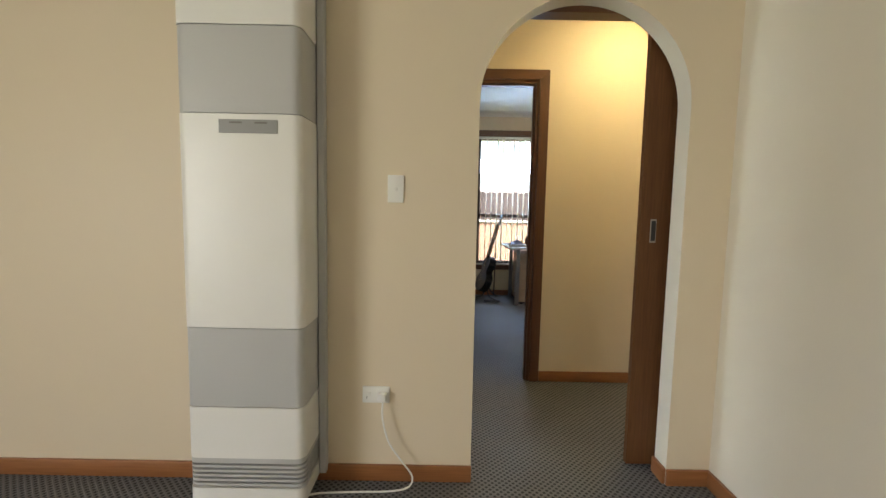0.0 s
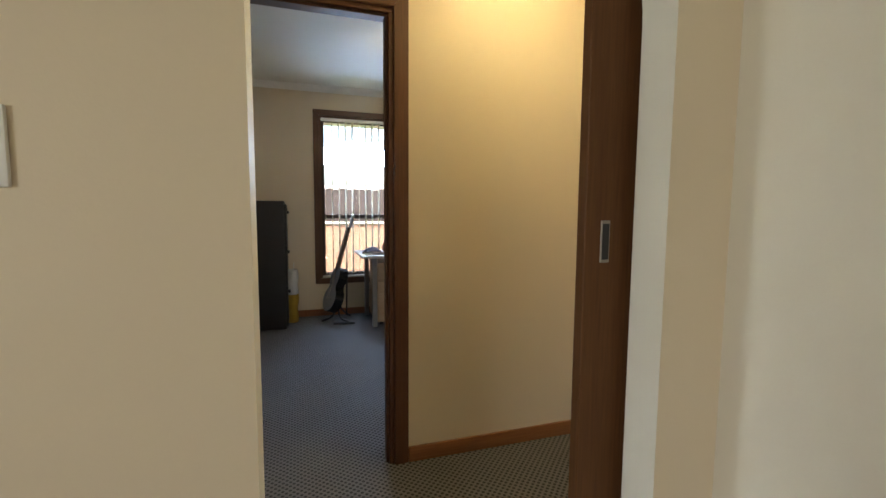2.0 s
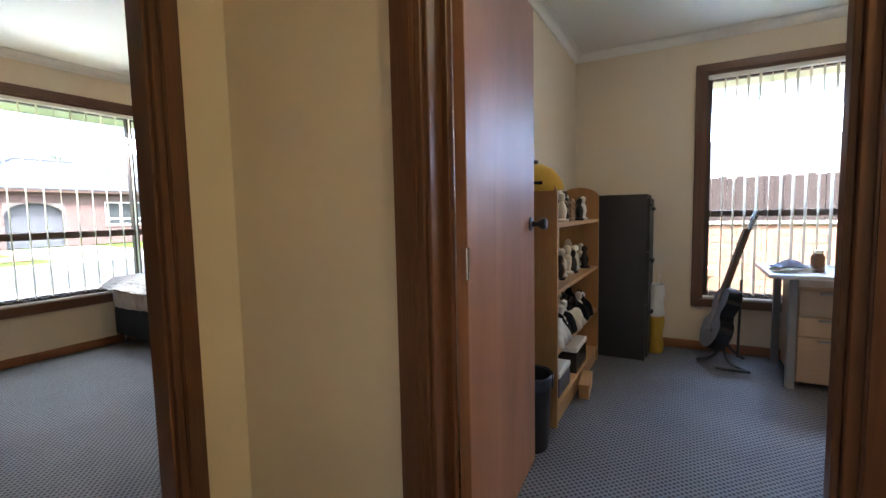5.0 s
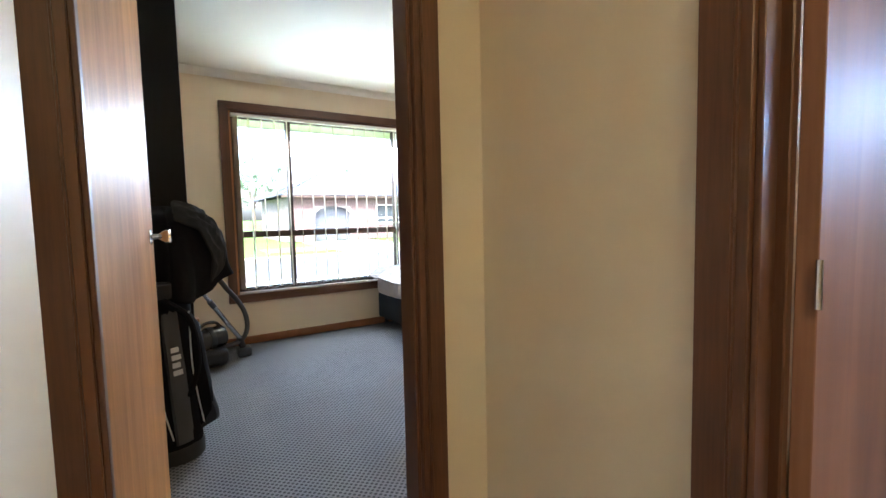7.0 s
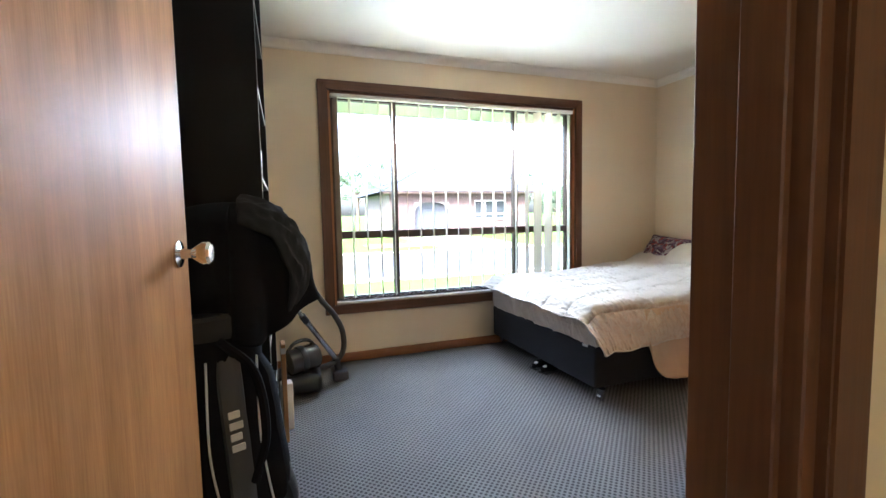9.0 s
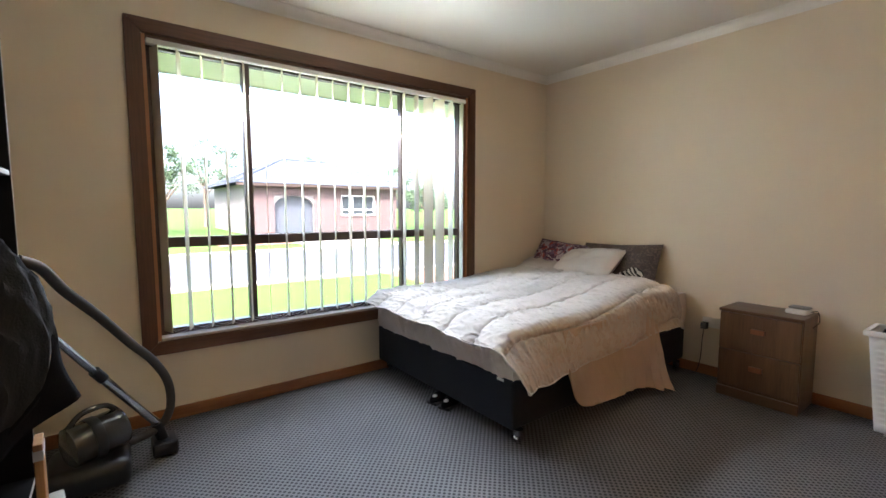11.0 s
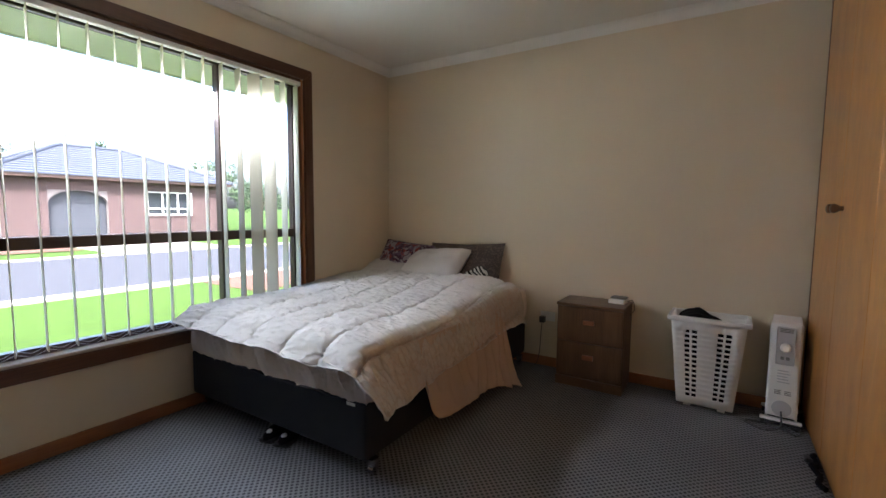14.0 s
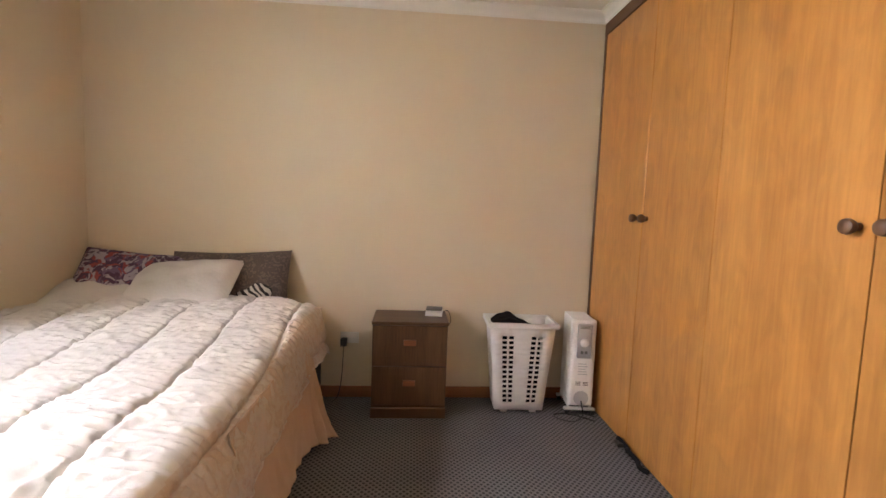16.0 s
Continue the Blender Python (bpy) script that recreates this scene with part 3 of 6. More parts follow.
# ---- living room ----
def wall_heater():
    ob = thing("gas_wall_heater", "tall white gas wall heater with grey bands and a louvred base", "heater", pose(-0.770, YA, 0))
    w, d, h = 0.222, 0.235, 2.05

    def shell(z0, z1, mat, name, k=0.0, label=""):
        """One band of the casing: a U with rounded front corners."""
        bm = bmesh.new()
        prof = [(-w - 0.0 - k, -0.002)]
        r = 0.035
        for s, a0 in ((-1, 180), (1, 270)):
            for i in range(7):
                a = radians(a0 + 90 * i / 6)
                prof.append((s * (w - r) + (r + k) * math.cos(a), -d + r + (r + k) * math.sin(a)))
        prof.append((w + k, -0.002))
        lo = [bm.verts.new((x, y, z0)) for x, y in prof]
        hi = [bm.verts.new((x, y, z1)) for x, y in prof]
        for i in range(len(prof)):
            j = (i + 1) % len(prof)
            bm.faces.new((lo[i], lo[j], hi[j], hi[i]))
        bm.faces.new(list(reversed(lo)))
        bm.faces.new(hi)
        return part(name, bm, mat, ob, label)
    shell(0.045, 0.105, WHITE, "base", 0.0)
    shell(0.225, 0.425, WHITE, "casing_panel", 0.0)
    shell(0.428, 0.728, GREYP2, "band", -0.002, "pale grey band")
    shell(0.731, 1.504, WHITE, "casing_panel", 0.0)
    shell(1.507, 1.805, GREYP2, "band", -0.002, "pale grey band with heat stain")
    shell(1.808, h, WHITE, "casing_panel", 0.0)
    shell(0.105, 0.225, GREYD, "louvre_box", -0.030, "dark inside of the louvres")
    for i in range(6):
        z = 0.114 + i * 0.018
        shell(z, z + 0.009, GREYP2, "louvre", -0.002)
    shell(0.212, 0.2245, GREYP2, "louvre_cap", -0.001)
    part("nameplate", B(-0.068, 0.140, -d - 0.0035, -d + 0.001, 1.437, 1.484, bevel=0.001), GREYD2, ob, "grey nameplate with two small bars")
    for x in (-0.008, 0.082):
        part("nameplate_bar", B(x - 0.022, x + 0.022, -d - 0.0045, -d - 0.003, 1.470, 1.476), GREYD, ob)
    part("back_rail", B(w + 0.002, w + 0.030, -0.045, -0.001, 0.05, h - 0.02, bevel=0.003), GREYP2, ob)
    for x in (-0.16, 0.16):
        part("foot", B(x - 0.03, x + 0.03, -0.19, -0.05, 0.0, 0.046, bevel=0.004), GREYD, ob)
    return ob


GREYP2 = material("pale_grey_enamel", (0.50, 0.50, 0.49), 0.4, vary=0.04, scale=3, bump=0.01)
GREYD = material("dark_grey_metal", (0.16, 0.15, 0.13), 0.5, vary=0.1, bump=0.02)
GREYD2 = material("nameplate_grey", (0.27, 0.27, 0.26), 0.35, vary=0.04, bump=0.0)
wall_heater()


def plate(name, label, category, x, z, w, h, face, axis="y-", switches=1):
    """A wall plate with rocker switches; axis gives the wall's outward normal."""
    ob = thing(name, label, category, pose(x[0], x[1], z, 0, 0, {"y-": 0, "x+": 90, "x-": -90, "y+": 180}[axis]))
    part("plate", B(-w / 2, w / 2, -0.009, 0.0005, -h / 2, h / 2, bevel=0.003, seg=2), WHITE, ob)
    for i in range(switches):
        u = (i - (switches - 1) / 2) * w * 0.5
        part("rocker", B(u - 0.007, u + 0.007, -0.013, -0.008, -0.003 if w > h else -0.010, 0.012 if w > h else 0.004, bevel=0.002), WHITE, ob)
    return ob


plate("light_switch", "white vertical light switch plate on the cream wall", "light switch", (-0.236, YA), 1.261, 0.066, 0.112, None)
gp = plate("power_outlet", "white double power outlet with a plug in it", "power outlet", (-0.312, YA), 0.386, 0.116, 0.072, None, "y-", 2)
part("plug", B(0.010, 0.046, -0.040, -0.009, -0.020, 0.016, bevel=0.006, seg=2), WHITE, gp, "white moulded plug")
part("socket_slot", B(-0.040, -0.037, -0.0095, -0.0085, -0.018, -0.008), GREYD, gp)
cord = thing("power_lead", "white power cord hanging from the outlet to the heater", "cord", pose(0, 0, 0))
bm = bmesh.new()
tube(bm, [(-0.280, YA - 0.036, 0.365), (-0.278, YA - 0.050, 0.30), (-0.250, YA - 0.055, 0.20), (-0.195, YA - 0.06, 0.12), (-0.150, YA - 0.06, 0.055), (-0.165, YA - 0.07, 0.012), (-0.24, YA - 0.09, 0.006),
          (-0.40, YA - 0.10, 0.006), (-0.56, YA - 0.12, 0.006), (-0.64, YA - 0.20, 0.006), (-0.72, YA - 0.235, 0.006)], 0.004, 8)
part("cable", bm, WHITE, cord)


# ---- lamps of the place ----
def oyster(name, x, y, r, colour, strength, label):
    """A round ceiling light: metal ring and bowed diffuser."""
    ob = thing(name, label, "ceiling light", pose(x, y, HC))
    bm = bmesh.new()
    lathe(bm, [(r, 0.0), (r, -0.022), (r * 0.93, -0.030), (r * 0.90, -0.022)], 32)
    part("ring", bm, WHITE, ob)
    bm = bmesh.new()
    lathe(bm, [(r * 0.90, -0.020), (r * 0.86, -0.042), (r * 0.7, -0.060), (r * 0.45, -0.072), (r * 0.15, -0.077), (0.002, -0.078)], 32)
    part("diffuser", bm, lamp_material(name + "_glow", colour, strength), ob)
    return ob


oyster("study_ceiling_light", 1.00, 5.05, 0.14, (1.0, 0.78, 0.48), 4.0, "round ceiling light with a glowing warm diffuser in the study")
oyster("hall_ceiling_light", 1.15, 2.93, 0.14, (1.0, 0.78, 0.38), 7.5, "round ceiling light with a glowing warm diffuser")


# ---- bedroom ----
def bed():
    ob = thing("bed", "charcoal fabric double bed base on castors", "bed", pose(0, 0, 0))
    x0, x1, y0, y1 = -4.325, -2.938, 4.525, 6.385
    part("base_half", B(x0, x1, y0, (y0 + y1) / 2 - 0.003, 0.085, 0.345, bevel=0.018, seg=3), BEDBASE, ob)
    part("base_half", B(x0, x1, (y0 + y1) / 2 + 0.003, y1, 0.085, 0.345, bevel=0.018, seg=3), BEDBASE, ob)
    for x in (x0 + 0.06, (x0 + x1) / 2, x1 - 0.012):
        for y in (y0 + 0.06, (y0 + y1) / 2, y1 - 0.08):
            bm = bmesh.new()
            cyl(bm, (x - 0.014, y, 0.022), (x + 0.014, y, 0.022), 0.022, seg=18)
            lathe(bm, [(0.012, 0.03), (0.026, 0.046), (0.026, 0.078)], 16, (x, y, 0))
            part("castor", bm, CHROME, ob, "chrome castor")
    return ob


bed()


def wardrobe():
    ob = thing("built_in_wardrobe", "built-in wardrobe with golden veneer doors and round timber knobs", "wardrobe", pose(0, 0, 0))
    X = -1.215
    part("carcass", B(X + 0.03, XS - 0.11, 3.57, YH - 0.002, 0.0, HC - 0.062), TRIM, ob)
    part("top_rail", B(X - 0.004, X + 0.03, 3.57, YH - 0.002, 2.345, HC - 0.058, bevel=0.003), TRIMY, ob, "dark timber top rail")
    part("end_stile", B(X - 0.002, X + 0.03, YH - 0.030, YH - 0.002, 0.0, 2.345, bevel=0.002), TRIM, ob, "dark timber end stile")
    edges = [YH - 0.032, 5.800, 5.259, 4.655, 4.120, 3.590]
    for i, (b, a) in enumerate(zip(edges, edges[1:])):
        d = part("door", B(X, X + 0.019, a + 0.0015, b - 0.0015, 0.030, 2.342, bevel=0.0015), ROBE, ob)
        ky = a + 0.045 if i % 2 == 0 else b - 0.045
        bm = bmesh.new()
        lathe(bm, [(0.011, 0.0), (0.010, 0.012), (0.017, 0.020), (0.022, 0.032), (0.020, 0.042), (0.010, 0.047)], 24, (X, ky, 1.217), (-1, 0, 0))
        part("knob", bm, TRIM, d, "turned dark timber knob")
    part("plinth", B(X + 0.008, X + 0.03, 3.59, YH - 0.03, 0.0, 0.028), ROBE, ob)
    return ob


wardrobe()


def bedside():
    w, d, h = 0.435, 0.30, 0.576
    ob = thing("bedside_cabinet", "walnut-veneer bedside cabinet with two drawers", "bedside cabinet", pose(-2.382, 6.251, 0))
    part("body", B(-w / 2, w / 2, -d / 2 + 0.018, d / 2, 0.0, h - 0.018, bevel=0.002), WALNUT, ob)
    part("top", B(-w / 2 - 0.004, w / 2 + 0.004, -d / 2 - 0.004, d / 2, h - 0.018, h, bevel=0.003), WALNUTX, ob)
    part("plinth", B(-w / 2 - 0.002, w / 2 + 0.002, -d / 2 + 0.002, -d / 2 + 0.02, 0.0, 0.062, bevel=0.003), WALNUTX, ob)
    for z0, z1 in ((0.083, 0.310), (0.316, 0.552)):
        dr = part("drawer", B(-w / 2 + 0.004, w / 2 - 0.004, -d / 2, -d / 2 + 0.02, z0, z1, bevel=0.002), WALNUT, ob)
        zc = z0 + (z1 - z0) * 0.60
        part("handle", B(-0.036, 0.036, -d / 2 - 0.022, -d / 2, zc - 0.016, zc + 0.016, bevel=0.004, seg=2), HANDLE, dr, "reddish timber block handle")
    return ob


WALNUT = wood("walnut_veneer", (0.060, 0.029, 0.012), (0.165, 0.085, 0.038), "z", 0.4, 0.2, 30)
WALNUTX = wood("walnut_veneer_x", (0.060, 0.029, 0.012), (0.145, 0.074, 0.033), "x", 0.35, 0.3, 30)
HANDLE = wood("reddish_handle_timber", (0.22, 0.075, 0.030), (0.32, 0.12, 0.05), "x", 0.35, 0.3)
bedside()


def cloth(nu, nv, fn):
    """A sheet of nu by nv cells through fn(u, v)."""
    bm = bmesh.new()
    g = [[bm.verts.new(fn(i / nu, j / nv)) for j in range(nv + 1)] for i in range(nu + 1)]
    for i in range(nu):
        for j in range(nv):
            bm.faces.new((g[i][j], g[i + 1][j], g[i + 1][j + 1], g[i][j + 1]))
    return bm


def soft(ob, thick):
    m = ob.modifiers.new("thickness", "SOLIDIFY")
    m.thickness, m.offset = thick, -1
    return ob


def nz(x, y, z=0.0):
    return noise.noise(Vector((x, y, z)))


# ---- bed linen ----
def patterned(name, base, inks, scale):
    """Printed cotton: blotches of several inks on a ground colour."""
    m = material(name, base, 0.85, vary=0.1, scale=9, fine=300, bump=0.1)
    n, link = m.node_tree.nodes, m.node_tree.links.new
    b = n["Principled BSDF"]
    src = b.inputs["Base Color"].links[0].from_socket
    tc = n.new("ShaderNodeTexCoord")
    for k, ink in enumerate(inks):
        t = n.new("ShaderNodeTexNoise")
        t.inputs["Scale"].default_value, t.inputs["Detail"].default_value, t.inputs["Distortion"].default_value = scale * (1 + 0.5 * k), 2, 1.5
        mp = n.new("ShaderNodeMapping")
        mp.inputs["Location"].default_value = (3.7 * k, 1.9 * k, 0.4)
        link(tc.outputs["Object"], mp.inputs["Vector"])
        link(mp.outputs["Vector"], t.inputs["Vector"])
        r = n.new("ShaderNodeValToRGB")
        r.color_ramp.elements[0].position, r.color_ramp.elements[1].position = 0.53, 0.57
        link(t.outputs["Fac"], r.inputs[0])
        mx = n.new("ShaderNodeMix")
        mx.data_type = "RGBA"
        link(r.outputs[0], mx.inputs["Factor"])
        link(src, mx.inputs["A"])
        mx.inputs["B"].default_value = (*ink, 1)
        src = mx.outputs["Result"]
    link(src, b.inputs["Base Color"])
    return m


BX0, BX1, BY0, BY1, BTOP = -4.325, -2.943, 4.535, 6.385, 0.585
SHEET = material("beige_sheet_cotton", (0.56, 0.43, 0.33), 0.85, vary=0.06, scale=4, fine=300, bump=0.12)
MATT = material("pale_fitted_sheet", (0.72, 0.63, 0.55), 0.85, vary=0.06, scale=9, fine=26, bump=1.0, stretch=(1, 1, 0.35))


def crease(x, y, z):
    """Sharp soft-shouldered folds between 0 and 1."""
    return 1 - min(1.0, 2.4 * abs(nz(x, y, z)))


def sag_folds(x, z):
    """Upright folds of a loose fitted sheet, leaning and fanning a little."""
    w = x + 0.10 * math.sin(3.1 * x) * (z - 0.4) + 0.05 * nz(x * 3, z * 4, 6)
    return 0.030 * (crease(w * 7, z * 1.6, 2) - 0.5) + 0.017 * (crease(w * 17 + 3, z * 2.6, 4) - 0.5) + 0.007 * (crease(w * 38, z * 5 + w * 9, 8) - 0.5)


def mattress():
    bm = box(bmesh.new(), BX0, BX1, BY0, BY1, 0.342, BTOP)
    bmesh.ops.subdivide_edges(bm, edges=bm.edges[:], cuts=130, use_grid_fill=True)
    for v in bm.verts:
        x, y, z = v.co
        bulge = math.sin(math.pi * max(0.0, min(1.0, (z - 0.342) / 0.243)))
        if y < BY0 + 0.002:
            v.co.y -= (0.35 + 0.65 * bulge) * sag_folds(x, z) + 0.022 * bulge
            if z < 0.345:
                v.co.z -= 0.012 + 0.010 * nz(x * 9, 0.4, 3)
        elif x > BX1 - 0.002:
            v.co.x += 0.018 * bulge + 0.4 * sag_folds(y, z)
    ob = part("mattress", bm, MATT)
    part("label", B(BX1 - 0.085, BX1 - 0.035, BY0 - 0.034, BY0 - 0.031, 0.338, 0.352, bevel=0.001), WHITE, ob, "small white sewn label")
    return tagged(ob, "mattress in a crumpled pale fitted sheet", "mattress")


mattress()


def fold_over(o, radius, steep):
    """How far out and down a cloth lies after running o past a rounded edge, bending to the angle steep."""
    turn = min(o / radius, steep)
    rest = max(0.0, o - radius * steep)
    return radius * math.sin(turn) + rest * math.cos(steep), radius * (1 - math.cos(turn)) + rest * math.sin(steep)


def smooth(t):
    t = max(0.0, min(1.0, t))
    return t * t * (3 - 2 * t)


DW, DL, DHANG = BX1 - BX0 - 0.035, 1.66, 0.32


def duvet_spread(u, v):
    """Flat place of a point of the duvet: across from the window side, and along from the foot of the mattress."""
    foot = 0.125 - 0.020 * smooth((u - 0.75) / 0.25) + 0.012 * nz(u * 7, 0.2, 6) + 0.007 * nz(u * 21, 0.1, 8)
    side = DHANG - 0.03 * smooth(v * 2.2) + 0.014 * nz(v * 6, 0.3, 2) + 0.008 * nz(v * 17, 0.7, 4)
    return u * (DW + side), -foot + v * (DL + foot)


def duvet_point(u, v):
    sx, sy = duvet_spread(u, v)
    ox, oy = max(0.0, sx - DW), max(0.0, 0.03 - sy)
    o = math.hypot(ox, oy)
    lean = ox / o if o > 1e-6 else 0.0
    steep = radians(34 + 14 * smooth((u - 0.3) / 0.5) + 8 * lean + 24 * lean * smooth(v * 3))
    out, down = fold_over(o, 0.075, steep)
    # long seams a little askew, puffed up between and drawn into fine folds beside each seam
    q = (sx - DW - DHANG + 0.24 + 0.05 * sy - 0.02 * math.sin(sy * 3.1)) / 0.252
    d = abs(q - round(q)) * 2
    puff = 0.015 * (1 - (1 - d) ** 3.2) - 0.009 * math.exp(-(d / 0.05) ** 2)
    near = math.exp(-(d / 0.5) ** 2)
    wr = 0.0085 * (crease(sx * 4 + sy * 2, sy * 12 - sx * 3, 7) - 0.5) * (0.45 + near) + 0.0095 * (crease(sx * 8 + sy * 9, sy * 25 - sx * 6, 11) - 0.5) * (0.6 + 0.5 * near) + 0.005 * (crease(sx * 19 - sy * 11, sy * 33, 13) - 0.5)
    wr += 0.007 * nz(sx * 1.6, sy * 2.4, 3)
    crown = 0.030 * smooth(sx / 0.25) * smooth((DW - sx) / 0.3 + 0.25) * smooth((sy + 0.05) / 0.35)
    rise = 0.060 * smooth((sy - 0.55) / 0.9)
    ex, ey = (ox / o, oy / o) if o > 1e-6 else (0.0, 0.0)
    tilt = min(1.0, o / 0.11) * math.sin(steep)
    lift = puff + wr
    x = BX0 + min(sx, DW) + ex * (out + lift * tilt)
    y = BY0 - 0.01 + max(sy, 0.03) - ey * (out + lift * tilt)
    z = BTOP + 0.016 + crown + rise * (1 - 0.35 * smooth(ox / 0.2)) - down + lift * (1 - 0.7 * tilt)
    # the hanging edge waves in and out
    wave = smooth((o - 0.12) / 0.12)
    x += ex * wave * 0.022 * nz(sy * 4.5, 0.2, 5)
    y -= ey * wave * 0.018 * nz(sx * 5, 0.6, 9)
    if v > 0.95:
        z -= 0.035 * ((v - 0.95) / 0.05) ** 2
    return (max(x, BX0 - 0.006), y, z)


def border_cotton():
    """The duvet's printed border: tan blossoms on the cream."""
    return patterned("cream_border_print", (0.58, 0.53, 0.48), [(0.52, 0.44, 0.37), (0.55, 0.47, 0.40)], 17)


duvet = part("duvet", cloth(270, 270, duvet_point), DUVET)
duvet.data.materials.append(border_cotton())
for face in duvet.data.polygons:
    if duvet_spread((face.index // 270 + 0.5) / 270, (face.index % 270 + 0.5) / 270)[0] > DW + 0.055:
        face.material_index = 1
tagged(soft(duvet, 0.012), "rumpled cream quilted duvet spread over the bed", "duvet")
for nm, line in (("foot_hem", [duvet_point(k / 60, 0.0) for k in range(61)]), ("side_hem", [duvet_point(1.0, k / 60) for k in range(61)])):
    bm = bmesh.new()
    tube(bm, line, 0.0045, 6)
    part(nm, bm, DUVET, duvet, "rolled cotton hem")


def sheet_point(u, v):
    y = 4.86 + u * 0.98
    low = 0.115 - 0.060 * u + 0.24 * (1 - math.sqrt(1 - max(0.0, 1 - u / 0.20) ** 2)) + 0.012 * nz(u * 6, 0.4, 2) - 0.03 * smooth((u - 0.8) / 0.2)
    z = 0.56 - v * (0.56 - low)
    flare = smooth((u - 0.78) / 0.22)
    ruffle = 0.030 * math.sin(u * 95 + 2 * v) * flare * v
    x = BX1 + 0.045 + 0.050 * v + (0.022 * nz(u * 5, v * 1.2, 5) + 0.012 * (crease(u * 9, v * 2, 9) - 0.5)) * (0.3 + v) + 0.075 * flare * v ** 2 + ruffle
    return (x, y + 0.02 * flare * v * math.sin(u * 60), z)


tagged(soft(part("bed_sheet", cloth(130, 40, sheet_point), SHEET), 0.004), "beige flat sheet hanging down the side of the bed", "bed sheet")


def pillow_mesh(w, h, t):
    bm = bmesh.new()
    n, m = 22, 16
    top, bot = [], []
    for i in range(n + 1):
        ru, rb = [], []
        for j in range(m + 1):
            u, v = 2 * i / n - 1, 2 * j / m - 1
            k = max(0.0, (1 - abs(u) ** 3.0)) ** 0.55 * max(0.0, (1 - abs(v) ** 3.0)) ** 0.55
            pin = 1 - 0.05 * (1 - abs(u)) * abs(v) - 0.0
            x, z = u * w / 2 * (1 - 0.03 * (1 - v * v)), v * h / 2 * (1 - 0.03 * (1 - u * u)) * pin
            w1 = 0.010 * nz(u * 3 + w * 9, v * 3, 2) * k * 2
            ru.append(bm.verts.new((x, -t / 2 * k - w1, z)))
            rb.append(ru[-1] if i in (0, n) or j in (0, m) else bm.verts.new((x, t / 2 * k + w1, z)))
        top.append(ru)
        bot.append(rb)
    for i in range(n):
        for j in range(m):
            bm.faces.new((top[i][j], top[i + 1][j], top[i + 1][j + 1], top[i][j + 1]))
            q = (bot[i][j], bot[i][j + 1], bot[i + 1][j + 1], bot[i + 1][j])
            if len(set(q)) > 2 and not all(a in (top[i][j], top[i + 1][j], top[i + 1][j + 1], top[i][j + 1]) for a in q):
                bm.faces.new(q)
    return bm


def zebra_material():
    m = material("zebra_print", (0.05, 0.045, 0.045), 0.85, bump=0.1)
    n, link = m.node_tree.nodes, m.node_tree.links.new
    w = n.new("ShaderNodeTexWave")
    w.bands_direction = "DIAGONAL"
    w.inputs["Scale"].default_value, w.inputs["Distortion"].default_value, w.inputs["Detail Scale"].default_value = 14, 7, 0.8
    tc = n.new("ShaderNodeTexCoord")
    link(tc.outputs["Object"], w.inputs["Vector"])
    r = n.new("ShaderNodeValToRGB")
    r.color_ramp.elements[0].position, r.color_ramp.elements[1].position = 0.48, 0.54
    r.color_ramp.elements[0].color, r.color_ramp.elements[1].color = (0.03, 0.028, 0.028, 1), (0.62, 0.58, 0.53, 1)
    link(w.outputs["Fac"], r.inputs[0])
    link(r.outputs[0], n["Principled BSDF"].inputs["Base Color"])
    return m


PURPLE = patterned("purple_print_cotton", (0.085, 0.035, 0.075), [(0.16, 0.10, 0.17), (0.30, 0.06, 0.06), (0.38, 0.33, 0.36)], 9)
BROWNP = patterned("grey_brown_print_cotton", (0.105, 0.080, 0.070), [(0.16, 0.12, 0.10)], 40)
p1 = tagged(part("pillow", pillow_mesh(0.80, 0.42, 0.17), PURPLE, None, "", pose(-3.925, 6.262, 0.736, -38, 4, 3)), "purple patterned pillow leaning on the wall", "pillow", "pillows on the bed")
p2 = tagged(part("pillow", pillow_mesh(0.70, 0.40, 0.15), BROWNP, None, "", pose(-3.470, 6.310, 0.745, -24, -2, 1)), "grey-brown patterned pillow with zebra-striped hem leaning on the wall", "pillow", "pillows on the bed")
part("zebra_hem", cloth(16, 6, lambda u, v: (0.07 + u * 0.235, -0.066 + 0.055 * (u * 2 - 0.9) ** 2 * (1 if u > 0.45 else 0.2) - 0.012 * math.sin(v * 3.1), -0.135 + v * 0.11)), zebra_material(), p2, "black and white zebra hem")
p3 = tagged(part("pillow", pillow_mesh(0.60, 0.40, 0.19), DUVET, None, "", pose(-3.672, 6.160, 0.742, -56, -5, -3)), "cream pillow propped on the others", "pillow", "pillows on the bed")
p4 = tagged(part("pillow", pillow_mesh(0.60, 0.44, 0.16), DUVET, None, "", pose(-4.060, 6.115, 0.650, -70, 4, 8)), "cream pillow lying by the window", "pillow", "pillows on the bed")


